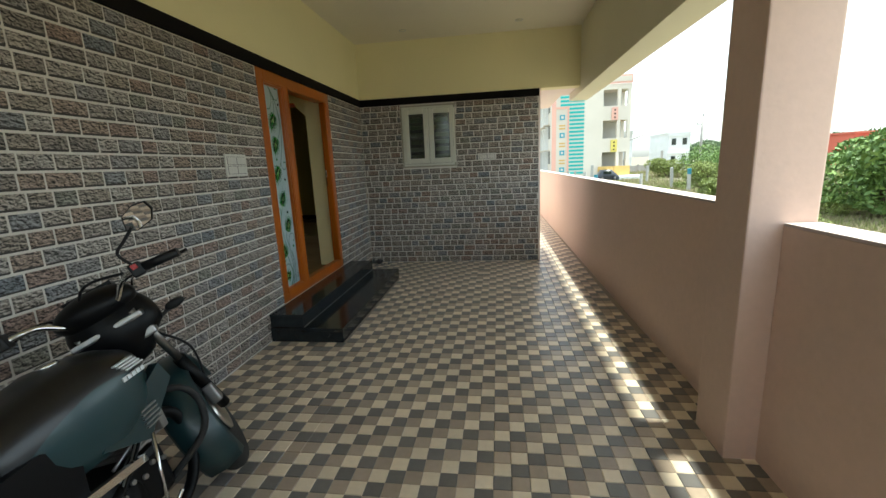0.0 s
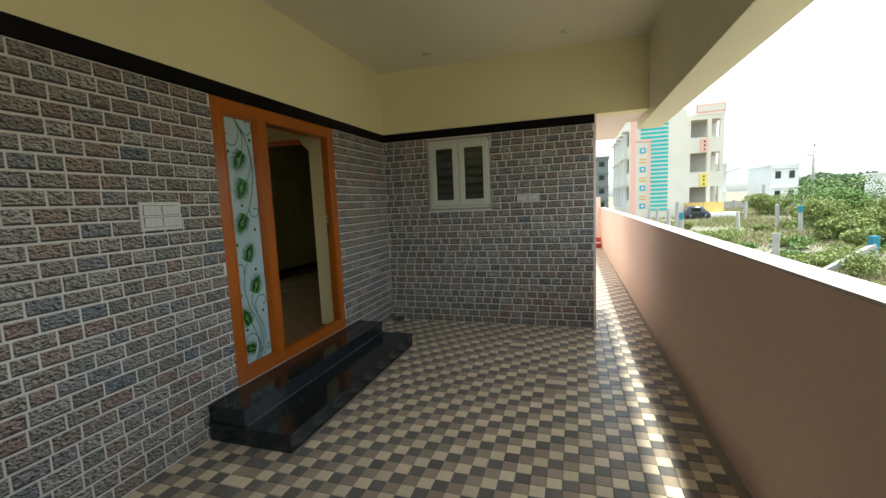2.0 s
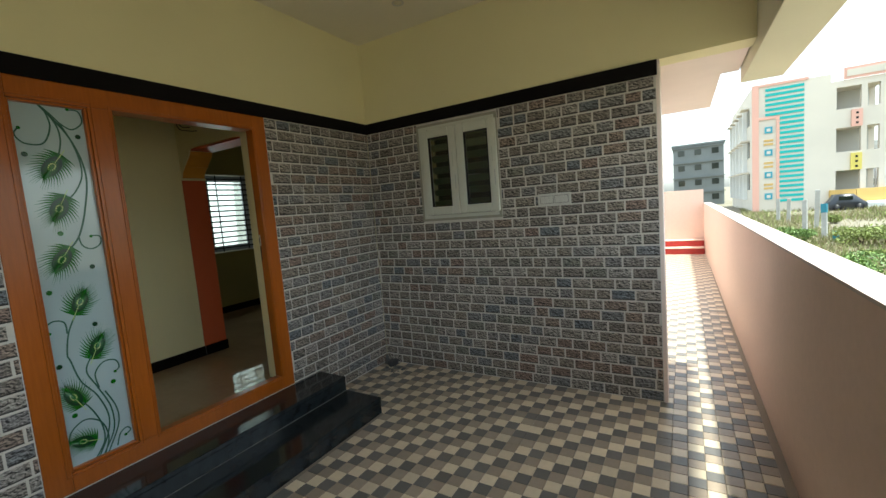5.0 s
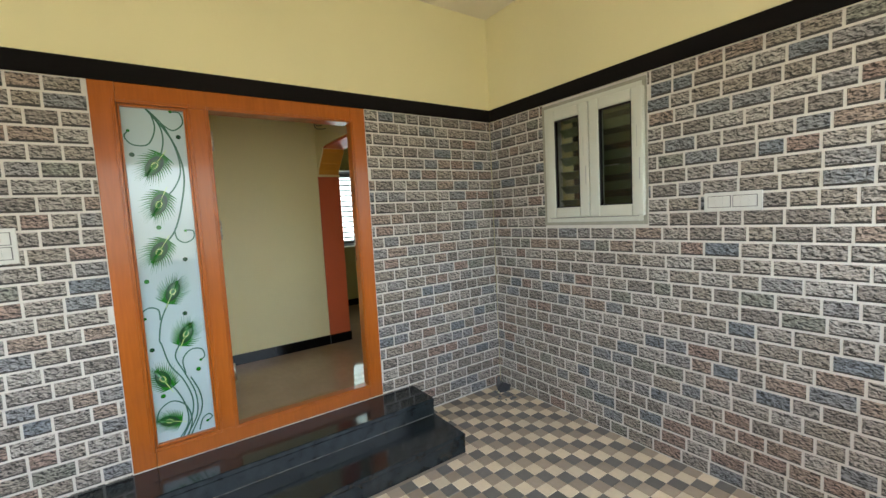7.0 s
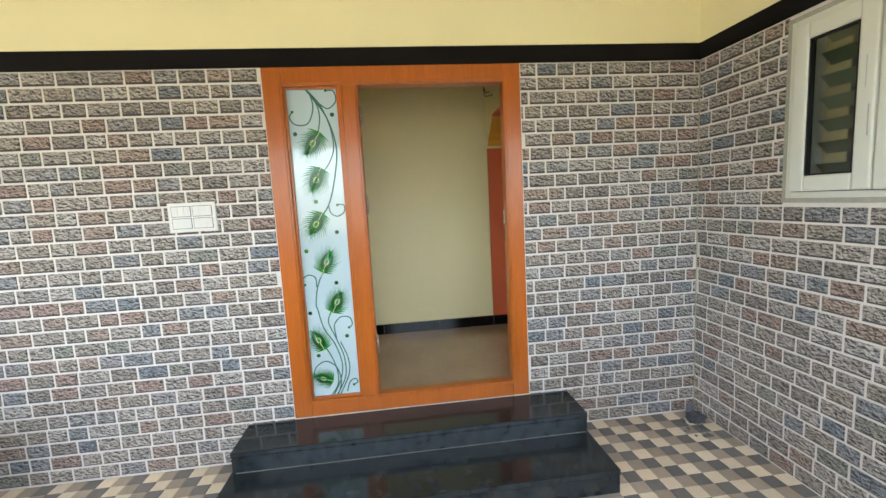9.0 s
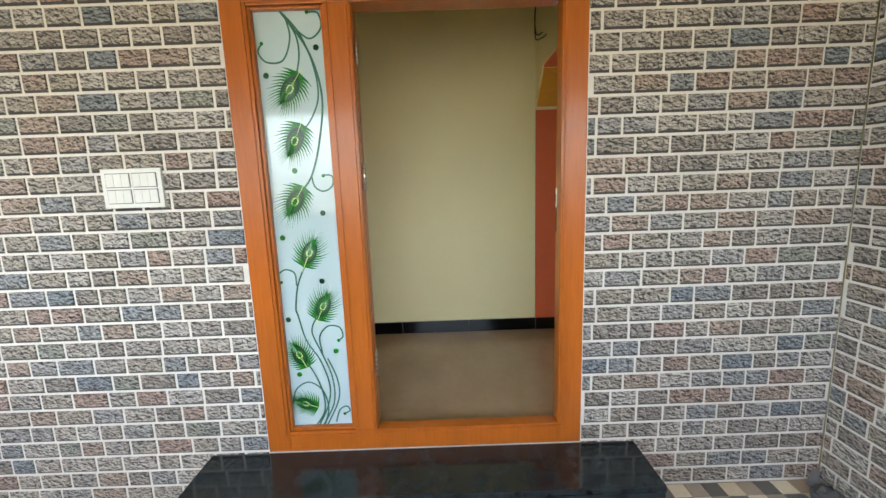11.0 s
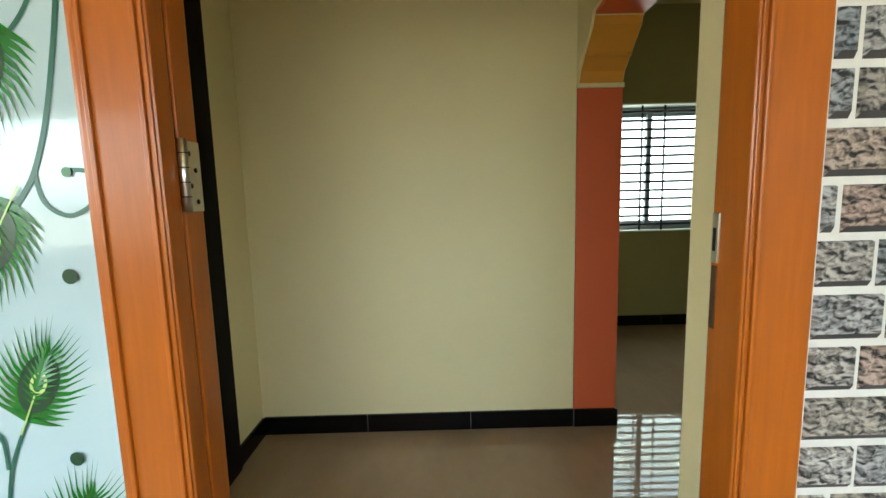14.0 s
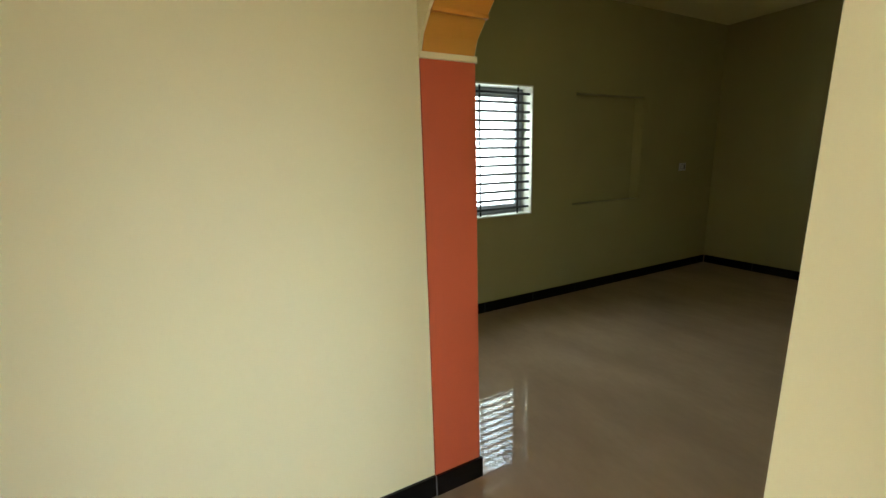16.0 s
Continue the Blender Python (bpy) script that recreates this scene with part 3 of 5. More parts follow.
# ---- casement window with louvres ----
def casement():
    w = tagged(new("window_1"), "small white plastic casement window with two sashes and a dark louvred opening behind", "", "", "structure")
    w.location = (1.02, 0, 1.47)
    X0, X1, Z0, Z1 = 0.612, 1.425, 1.468, 2.366
    def ring(name, x0, x1, z0, z1, wd, y0, y1, m, bev=0.004):
        bm = bmesh.new()
        for a in ((x0, x0 + wd, z0, z1), (x1 - wd, x1, z0, z1), (x0 + wd, x1 - wd, z0, z0 + wd), (x0 + wd, x1 - wd, z1 - wd, z1)):
            bm_box(bm, a[0], a[1], y0, y1, a[2], a[3], bev)
        return part(name, bm, m, w)
    ring("plaster_edge", X0, X1, Z0, Z1, 0.024, -0.01, 0.01, PLASTER, 0.003)
    ring("window_frame", X0 + 0.023, X1 - 0.023, Z0 + 0.023, Z1 - 0.023, 0.03, -0.012, 0.05, UPVC)
    mid = 1.034
    part("gasket", box(X0 + 0.053, X1 - 0.053, -0.01, 0.0, Z0 + 0.053, Z0 + 0.056), BLACK, w)
    part("gasket", box(X0 + 0.053, X1 - 0.053, -0.01, 0.0, Z1 - 0.056, Z1 - 0.053), BLACK, w)
    part("centre_mullion", box(mid - 0.012, mid + 0.012, -0.01, 0.04, Z0 + 0.056, Z1 - 0.056), BLACK, w)
    for a, b in ((X0 + 0.051, mid + 0.001), (mid - 0.001, X1 - 0.004)):
        s = ring("sash", a + 0.004, b - 0.004, Z0 + 0.056, Z1 - 0.056, 0.075, -0.034, 0.03, UPVC, 0.01)
        bm = bmesh.new()
        x0, x1, z0, z1 = a + 0.079, b - 0.079, Z0 + 0.131, Z1 - 0.131
        for c in ((x0, x0 + 0.008, z0, z1), (x1 - 0.008, x1, z0, z1), (x0 + 0.008, x1 - 0.008, z0, z0 + 0.008), (x0 + 0.008, x1 - 0.008, z1 - 0.008, z1)):
            bm_box(bm, c[0], c[1], -0.028, 0.0, c[2], c[3])
        part("gasket", bm, BLACK, w)
        g = part("pane", box(x0 + 0.008, x1 - 0.008, -0.012, -0.008, z0 + 0.008, z1 - 0.008), CLEAR, w, "clear window pane")
        for m_ in (-1, 1):
            part("sash_marking", box(b - 0.03 if m_ < 0 else b - 0.045, b - 0.024 if m_ < 0 else b - 0.042, -0.0345, -0.0335, z0 + 0.25 + 0.1 * m_, z0 + 0.38 + 0.1 * m_),
                 mat("faded_print", (0.35, 0.36, 0.36), 0.6), w)
    for i in range(7):
        z = Z0 + 0.13 + i * 0.108
        bm = bmesh.new()
        bm_loft(bm, [[(x, 0.13, z + 0.055), (x, 0.134, z + 0.058), (x, 0.194, z + 0.004), (x, 0.19, z)] for x in (0.66, 1.38)], smooth=False)
        part("louvre_slat", bm, LOUVRE, w, "olive tinted louvre glass slat")
    part("grille_bar", box(1.0, 1.012, 0.1, 0.11, Z0 + 0.03, Z1 - 0.03), STEEL, w)
    part("stay_arm", box(1.1, 1.22, 0.02, 0.026, 1.86, 1.868), STEEL, w)
    # panel behind the louvres; the dark of the unlit space is in its colour
    structure("window_1_back", box(0.5, 1.5, 0.5, 0.52, 1.3, 2.5), mat("shaft_shade_panel", (0.12, 0.13, 0.1), 0.8), "dark panel behind the louvres, its colour standing for the unlit space")


CLEAR = bpy.data.materials.new("clear_glass")
CLEAR.use_nodes = True
_b = CLEAR.node_tree.nodes["Principled BSDF"]
_b.inputs["Base Color"].default_value = (0.66, 0.74, 0.69, 1)
_b.inputs["Roughness"].default_value = 0.08
_b.inputs["Transmission Weight"].default_value = 1.0
_b.inputs["IOR"].default_value = 1.45
casement()


# ---- switch plates ----
def switch_plate(at, w, h, axis, rows, cols, label, name="switch_plate"):
    s = thing(name, at, label, "switch plate")
    def b(u0, u1, d0, d1, z0, z1, bev=0.0):
        x, y, z = at
        if axis == "x":
            return box(x + d0, x + d1, y + u0, y + u1, z + z0, z + z1, bev)
        return box(x + u0, x + u1, y - d1, y - d0, z + z0, z + z1, bev)
    part("plate", b(-w / 2, w / 2, 0.005, 0.018, -h / 2, h / 2, 0.003), PLASTIC, s)
    cw, ch = (w - 0.03) / cols, (h - 0.03) / rows
    for r in range(rows):
        for c in range(cols):
            u, z = -w / 2 + 0.015 + cw * (c + 0.5), -h / 2 + 0.015 + ch * (r + 0.5)
            part("bezel", b(u - cw / 2 + 0.004, u + cw / 2 - 0.004, 0.0182, 0.019, z - ch / 2 + 0.004, z + ch / 2 - 0.004), GREYLINE, s)
            for k in range(3 if cols > 1 else 2):
                kw = (cw - 0.014) / 3
                uu = u - cw / 2 + 0.007 + kw * (k + 0.5)
                part("rocker", b(uu - kw / 2 + 0.0004, uu + kw / 2 - 0.0004, 0.0192, 0.0225, z - ch / 2 + 0.007, z + ch / 2 - 0.007, 0.001), PLASTIC, s)


GREYLINE = mat("grey_bezel", (0.09, 0.09, 0.088), 0.5)
switch_plate((-0.004, -3.187, 1.556), 0.262, 0.17, "x", 2, 2, "ivory switchboard of four modules on the brick clad wall")
switch_plate((1.882, 0.0, 1.583), 0.265, 0.1, "y", 1, 2, "small ivory switchboard of two modules on the end wall")
switch_plate((-3.222, 3.2, 1.55), 0.12, 0.09, "x", 1, 1, "tiny ivory switch on the olive wall of the hall")


# ---- ceiling lights, bulb, wires ----
for x, y in ((0.814, -0.43), (2.336, -0.43), (0.814, -2.6), (2.336, -2.6), (0.814, -4.8), (2.336, -4.8)):
    dl = thing("downlight", (x, y, CEILZ), "small round recessed downlight, unlit, in the porch ceiling", "ceiling light", "porch downlights")
    bm = bmesh.new()
    bm_lathe(bm, [(0.035, 0.0), (0.048, -0.004), (0.05, -0.001), (0.05, 0.0)], (x, y, CEILZ))
    part("rim", bm, STEEL, dl)
    bm = bmesh.new()
    bm_lathe(bm, [(0.0, -0.001), (0.034, -0.001), (0.034, 0.0), (0.0, 0.0)], (x, y, CEILZ))
    part("lens", bm, BEAM, dl)

bulb = thing("bulb_holder", (0.0, -3.2, 2.87), "black bulb holder hanging from the yellow wall, empty", "bulb holder")
part("bracket", tube([(0.0, -3.2, 2.93), (0.04, -3.2, 2.935), (0.065, -3.2, 2.9)], 0.006), BLACK, bulb)
bm = bmesh.new()
bm_lathe(bm, [(0.0, 0.035), (0.012, 0.033), (0.018, 0.02), (0.017, 0.0), (0.024, -0.006), (0.025, -0.03), (0.018, -0.032), (0.0, -0.03)], (0.065, -3.2, 2.87))
part("socket", bm, BLACK, bulb)

wire = thing("loose_wires", (-1.3, AY0, 2.6), "two loose dark wires hanging from the wall over the arch", "wire")
part("wire", tube(smooth_line([Vector(p) for p in ((-1.42, AY0, 2.95), (-1.43, AY0 - 0.02, 2.75), (-1.38, AY0 - 0.03, 2.55), (-1.2, AY0 - 0.03, 2.49), (-1.07, AY0 - 0.03, 2.47))]), 0.004, 6), BLACK, wire)
part("wire", tube(smooth_line([Vector(p) for p in ((-1.4, AY0, 2.95), (-1.4, AY0 - 0.03, 2.72), (-1.33, AY0 - 0.035, 2.56), (-1.18, AY0 - 0.03, 2.52))]), 0.004, 6), BLACK, wire)


# ---- hall window: sliding frame behind steel bars ----
def hall_window():
    w = tagged(new("window_2"), "white framed sliding window behind black steel grille bars", "", "", "structure")
    w.location = (-3.3, (W_Y0 + W_Y1) / 2, W_Z0)
    rx0, rx1 = -3.419, -3.2225
    t = 0.003
    def ring(name, x0, x1, y0, y1, z0, z1, wd, m, bev=0.0):
        bm = bmesh.new()
        for a in ((y0, y0 + wd, z0, z1), (y1 - wd, y1, z0, z1), (y0 + wd, y1 - wd, z0, z0 + wd), (y0 + wd, y1 - wd, z1 - wd, z1)):
            bm_box(bm, x0, x1, a[0], a[1], a[2], a[3], bev)
        part(name, bm, m, w)
    ring("reveal_lining", rx0, -3.22, W_Y0 + 0.0005, W_Y1 - 0.0005, W_Z0 + 0.0005, W_Z1 - 0.0005, 0.012, CREAMW)
    ring("window_frame", -3.40, -3.36, W_Y0 + 0.013, W_Y1 - 0.013, W_Z0 + 0.013, W_Z1 - 0.013, 0.04, GREYSASH, 0.004)
    m = (W_Y0 + W_Y1) / 2
    ring("sash", -3.378, -3.352, m - 0.03, W_Y1 - 0.054, W_Z0 + 0.054, W_Z1 - 0.054, 0.045, GREYSASH, 0.004)
    ring("sash", -3.408, -3.382, W_Y0 + 0.054, m + 0.02, W_Z0 + 0.054, W_Z1 - 0.054, 0.045, GREYSASH, 0.004)
    for y0, y1, x in ((m + 0.015, W_Y1 - 0.099, -3.366), (W_Y0 + 0.099, m - 0.025, -3.396)):
        g = part("pane", box(x - 0.002, x + 0.002, y0, y1, W_Z0 + 0.099, W_Z1 - 0.099), CLEAR, w, "clear window pane")
        g.visible_shadow = False
    for i in range(14):
        z = W_Z0 + 0.07 + i * (W_Z1 - W_Z0 - 0.14) / 13
        part("grille_bar", tube([(-3.262, W_Y0 + 0.013, z), (-3.262, W_Y1 - 0.013, z)], 0.0125, 6), BLACK, w)
    for y in (W_Y0 + 0.1, m - 0.12, m + 0.09, W_Y1 - 0.14):
        part("grille_bar", box(-3.272, -3.266, y - 0.008, y + 0.008, W_Z0 + 0.013, W_Z1 - 0.013), BLACK, w)


GREYSASH = mat("grey_sash_profile", (0.3, 0.31, 0.34), 0.35)
CREAMW = mat("white_reveal_paint", (0.72, 0.7, 0.58), 0.6)
hall_window()

# daylight that the hall window's opening lets in
wl = new("hall_window_daylight", bpy.data.lights.new("hall_window_daylight", "AREA"))
wl.data.shape, wl.data.size, wl.data.size_y, wl.data.energy, wl.data.color = "RECTANGLE", 1.1, 1.1, 1.5, (0.95, 0.98, 1.0)
wl.matrix_world = look((-3.5, 0.18, 1.78), (0.0, 0.18, 1.5))
structure("backdrop_west", box(-7.6, -7.5, -6.0, 7.0, -0.85, 5.0), mat("pale_neighbour_wall", (0.6, 0.6, 0.59), 0.7, stain=0.2, sscale=0.5), "pale neighbouring wall outside the hall window")


# ---- small grey clutter in the corner ----
def corner_clutter():
    c = thing("drain_cover_scrap", (0.17, -0.13, 0), "crumpled dark grey rag and grit in the brick corner", "rag")
    rnd = random.Random(5)
    bm = bmesh.new()
    bmesh.ops.create_icosphere(bm, subdivisions=3, radius=1.0)
    for v in bm.verts:
        k = 1 + 0.35 * noise.noise(v.co * 2.2) + 0.15 * noise.noise(v.co * 6)
        v.co = Vector((0.15 + v.co.x * 0.055 * k, -0.1 + v.co.y * 0.06 * k, max(0.001, 0.035 + v.co.z * 0.04 * k)))
    part("rag", bm, mat("grey_rag", (0.07, 0.07, 0.075), 0.9, grain=0.4, gscale=60), c)
    bm = bmesh.new()
    for i in range(14):
        x, y = 0.2 + rnd.uniform(-0.08, 0.12), -0.16 + rnd.uniform(-0.08, 0.06)
        r = rnd.uniform(0.006, 0.016)
        bm_box(bm, x - r, x + r, y - r * 0.7, y + r * 0.7, 0.0, r, r * 0.3)
    tagged(part("grit", bm, mat("grey_grit", (0.16, 0.16, 0.17), 0.9), c), "", "", "", "stuff")
    bm = bmesh.new()
    bm_loft(bm, [[(0.03, -0.03, 0.0), (0.11, -0.06, 0.0), (0.1, -0.1, 0.0), (0.03, -0.09, 0.0)],
                 [(0.035, -0.035, 0.09), (0.05, -0.05, 0.07), (0.05, -0.07, 0.07), (0.035, -0.07, 0.085)]], smooth=False)
    part("cement_lump", bm, mat("cement_lump", (0.13, 0.13, 0.14), 0.9, bump=1.0), c)


corner_clutter()

# ---- motorcycle ----
BIKEPAINT = mat("deep_teal_black_paint", (0.012, 0.034, 0.038), 0.36, coat=0.15)
SATIN = mat("satin_black", (0.004, 0.004, 0.0045), 0.42, spec=0.16)
RUBBER = mat("tyre_rubber", (0.018, 0.018, 0.018), 0.8, bump=0.4, bscale=120)
ALU = mat("cast_alloy", (0.45, 0.45, 0.44), 0.38, metal=1.0, grain=0.3, gscale=30, stain=0.3, sscale=12)
CHROME = mat("chrome", (0.75, 0.75, 0.75), 0.12, metal=1.0)
MIRROR = mat("mirror_glass", (0.85, 0.85, 0.85), 0.02, metal=1.0)
BADGE = mat("silver_badge", (0.75, 0.76, 0.78), 0.35)
REDLAMP = mat("red_plastic", (0.35, 0.01, 0.01), 0.3)
AMBERLAMP = mat("amber_lens", (0.55, 0.14, 0.02), 0.2)


def two_tone(tank):
    """Black upper half over the teal flanks, parted along a bowed line."""
    m = BIKEPAINT.copy()
    m.name = "two_tone_tank_paint"
    tank.data.materials[0] = m
    n, l = m.node_tree.nodes, m.node_tree.links
    tc, xyz = n.new("ShaderNodeTexCoord"), n.new("ShaderNodeSeparateXYZ")
    l.new(tc.outputs["Object"], xyz.inputs[0])
    def math_node(op, a, b):
        q = n.new("ShaderNodeMath")
        q.operation = op
        for i, v in enumerate((a, b)):
            if isinstance(v, (int, float)):
                q.inputs[i].default_value = v
            else:
                l.new(v, q.inputs[i])
        return q.outputs[0]
    dy = math_node("ADD", xyz.outputs["Y"], -0.02)
    line = math_node("MULTIPLY_ADD", math_node("MULTIPLY", dy, dy), 1.5)
    l.new(xyz.outputs["Z"], line.node.inputs[2])
    edge = n.new("ShaderNodeMapRange")
    edge.inputs["From Min"].default_value, edge.inputs["From Max"].default_value = 0.797, 0.803
    l.new(line, edge.inputs["Value"])
    mx = n.new("ShaderNodeMix")
    mx.data_type = "RGBA"
    l.new(edge.outputs[0], mx.inputs["Factor"])
    mx.inputs["A"].default_value, mx.inputs["B"].default_value = (0.014, 0.042, 0.048, 1), (0.004, 0.004, 0.005, 1)
    l.new(mx.outputs["Result"], n["Principled BSDF"].inputs["Base Color"])


def motorcycle():
    b = thing("motorcycle", (0.0, 0.0, 0.0), "dark teal motorcycle on its side stand by the brick wall", "motorcycle")
    # the steering head is turned to the left about its raked axis
    axis, pivot = Vector((0, -0.42, 0.9)).normalized(), Vector((0, 0.35, 0.9))
    turned = Matrix.Translation(pivot) @ Matrix.Rotation(radians(32), 4, axis) @ Matrix.Translation(-pivot)
    FRONT = {"front_wheel", "front_fender", "fork_tube", "fork_leg", "fork_yoke", "handlebar", "grip", "switch_block", "lever", "mirror_stem",
             "mirror", "mirror_glass", "kill_switch", "headlight_cowl", "headlight_lens", "instrument_cluster", "dial", "visor",
             "indicator_stalk", "indicator", "indicator_lens", "caliper", "cable"}
    def P(name, bm, m, label="", parent=None):
        if name in FRONT or (name in ("rim", "brake_disc") and parent.name.startswith("front")):
            bm.transform(turned)
        return part(name, bm, m, parent or b, label)
    V = Vector
    def blob(c, r, sub=3, dent=0.0):
        bm = bmesh.new()
        bmesh.ops.create_icosphere(bm, subdivisions=sub, radius=1.0)
        for v in bm.verts:
            v.co = V((c[0] + v.co.x * r[0], c[1] + v.co.y * r[1], c[2] + v.co.z * r[2]))
        for f in bm.faces:
            f.smooth = True
        return bm
    def arc_fender(cy, cz, r, a0, a1, w, th):
        rings = []
        for i in range(17):
            a = radians(a0 + (a1 - a0) * i / 16)
            ring = []
            for s, rr in ((-1, -0.02), (-0.8, 0.012), (0, 0.03), (0.8, 0.012), (1, -0.02), (0.95, -0.026), (0, 0.03 - th), (-0.95, -0.026)):
                q = r + rr
                ring.append((s * w / 2, cy + q * math.cos(a), cz + q * math.sin(a)))
            rings.append(ring)
        bm = bmesh.new()
        bm_loft(bm, rings)
        return bm
    for nm, cy in (("front_wheel", 0.64), ("rear_wheel", -0.64)):
        bm = bmesh.new()
        prof = []
        for k in range(13):
            a = k / 12 * math.pi
            prof.append((0.26 + 0.045 * math.sin(a), 0.048 * math.cos(a)))
        prof.append((0.235, -0.045))
        prof.append((0.235, 0.045))
        bm_lathe(bm, prof, (0, cy, 0.305), "X", 40)
        w = P(nm, bm, RUBBER, "black rubber tyre")
        bm = bmesh.new()
        bm_lathe(bm, [(0.236, -0.04), (0.22, -0.035), (0.21, 0), (0.22, 0.035), (0.236, 0.04)], (0, cy, 0.305), "X", 40)
        for k in range(6):
            a = k * math.tau / 6
            bm_tube(bm, [(0, cy, 0.305), (0, cy + 0.225 * math.cos(a), 0.305 + 0.225 * math.sin(a))], 0.017, 6)
        P("rim", bm, SATIN, "black alloy rim", w)
        bm = bmesh.new()
        bm_lathe(bm, [(0.03, 0.055), (0.12, 0.055), (0.12, 0.06), (0.03, 0.06)], (0, cy, 0.305), "X", 32)
        P("brake_disc", bm, STEEL, "", w)
    P("front_fender", arc_fender(0.64, 0.305, 0.335, 20, 206, 0.18, 0.006), BIKEPAINT, "dark teal glossy front mudguard")
    P("rear_fender", arc_fender(-0.64, 0.305, 0.36, 20, 205, 0.16, 0.006), SATIN)
    for s in (-1, 1):
        P("fork_tube", tube([(s * 0.095, 0.34, 0.94), (s * 0.095, 0.48, 0.64)], 0.017, 12), ALU, "bare alloy fork tube")
        P("fork_leg", tube([(s * 0.095, 0.475, 0.65), (s * 0.095, 0.63, 0.31)], 0.027, 12), SATIN)
        P("rear_shock", tube([(s * 0.12, -0.36, 0.72), (s * 0.12, -0.6, 0.36)], 0.028, 12), SATIN)
        P("swing_arm", tube([(s * 0.09, -0.15, 0.34), (s * 0.09, -0.64, 0.305)], 0.02, 8), SATIN)
    bm = box(-0.13, 0.13, 0.3, 0.36, 0.9, 0.925, 0.008)
    bm_box(bm, -0.125, 0.125, 0.345, 0.405, 0.81, 0.845, 0.008)
    P("fork_yoke", bm, ALU, "cast alloy fork yoke")
    bars = [V(p) for p in ((-0.37, 0.17, 1.04), (-0.24, 0.2, 1.055), (-0.15, 0.28, 1.05), (-0.07, 0.325, 0.99), (0.07, 0.325, 0.99), (0.15, 0.28, 1.05), (0.24, 0.2, 1.055), (0.37, 0.17, 1.04))]
    P("handlebar", tube(smooth_line(bars, 5), 0.011, 10), CHROME, "chromed handlebar")
    for s in (-1, 1):
        g = [V((s * 0.245, 0.2, 1.055)), V((s * 0.375, 0.168, 1.04))]
        P("grip", tube(g, 0.018, 12), BLACK, "black rubber grip")
        bm = box(s * 0.225 - 0.022, s * 0.225 + 0.022, 0.18, 0.24, 1.03, 1.085, 0.008)
        P("switch_block", bm, BLACK)
        P("lever", tube(smooth_line([V((s * 0.2, 0.25, 1.05)), V((s * 0.26, 0.27, 1.05)), V((s * 0.34, 0.25, 1.04)), V((s * 0.4, 0.22, 1.035))], 4), 0.009, 8, 0.7), SATIN)
        P("mirror_stem", tube(smooth_line([V((s * 0.22, 0.22, 1.08)), V((s * 0.205, 0.21, 1.14)), V((s * 0.25, 0.2, 1.17)), V((s * 0.3, 0.19, 1.2))], 4), 0.006, 8), BLACK)
        c = V((s * 0.335, 0.18, 1.225))
        bm = bmesh.new()
        shape = [(-0.07, -0.03), (-0.045, 0.03), (0.02, 0.05), (0.07, 0.04), (0.075, 0.0), (0.045, -0.04), (-0.03, -0.052)]
        bm_loft(bm, [[(c.x + s * u * 0.9, c.y + 0.014, c.z + v * 0.9) for u, v in shape], [(c.x + s * u, c.y + 0.008, c.z + v) for u, v in shape],
                     [(c.x + s * u, c.y - 0.006, c.z + v) for u, v in shape]], smooth=False)
        tip = Matrix.Translation(c) @ Matrix.Rotation(radians(-18), 4, "Z") @ Matrix.Rotation(radians(12), 4, "X") @ Matrix.Scale(0.88, 4) @ Matrix.Translation(-c)
        bm.transform(tip)
        mh = P("mirror", bm, BLACK, "black angular rear-view mirror")
        bm = bmesh.new()
        bm_loft(bm, [[(c.x + s * u * 0.92, c.y - 0.0065, c.z + v * 0.92) for u, v in shape], [(c.x + s * u * 0.92, c.y - 0.0075, c.z + v * 0.92) for u, v in shape]], smooth=False)
        bm.transform(tip)
        P("mirror_glass", bm, MIRROR, "", mh)
    P("kill_switch", box(0.215, 0.235, 0.176, 0.182, 1.06, 1.08, 0.002), REDLAMP, "small red switch")
    # cowl and headlamp
    bm = blob((0, 0.45, 0.9), (0.165, 0.155, 0.17))
    for v in bm.verts:
        if v.co.y > 0.53:
            v.co.y = 0.53 + (v.co.y - 0.53) * 0.5
        if v.co.z < 0.82:
            v.co.x *= 0.8
    P("headlight_cowl", bm, SATIN, "black glossy headlight cowl")
    P("headlight_lens", blob((0, 0.565, 0.89), (0.085, 0.03, 0.085)), CLEARPLASTIC)
    bm = blob((0, 0.4, 1.01), (0.15, 0.12, 0.075))
    bm.transform(pose(0, 0, 0) )
    P("instrument_cluster", bm, SATIN, "black instrument cluster")
    P("dial", blob((0, 0.36, 1.035), (0.06, 0.045, 0.02)), mat("dark_red_dial", (0.1, 0.01, 0.012), 0.15))
    P("visor", extrude_poly([(0.43, 1.02), (0.53, 1.0), (0.5, 1.07), (0.44, 1.09)], "x", -0.09, 0.09), SATIN)
    for s in (-1, 1):
        P("indicator_stalk", tube([(s * 0.1, 0.46, 0.84), (s * 0.19, 0.47, 0.86)], 0.008, 8), BLACK)
        P("indicator", blob((s * 0.22, 0.47, 0.868), (0.045, 0.02, 0.022), 2), BLACK)
        P("indicator_lens", blob((s * 0.222, 0.482, 0.868), (0.036, 0.014, 0.017), 2), AMBERLAMP)
    # tank: lofted, knee recess at the rear
    rings = []
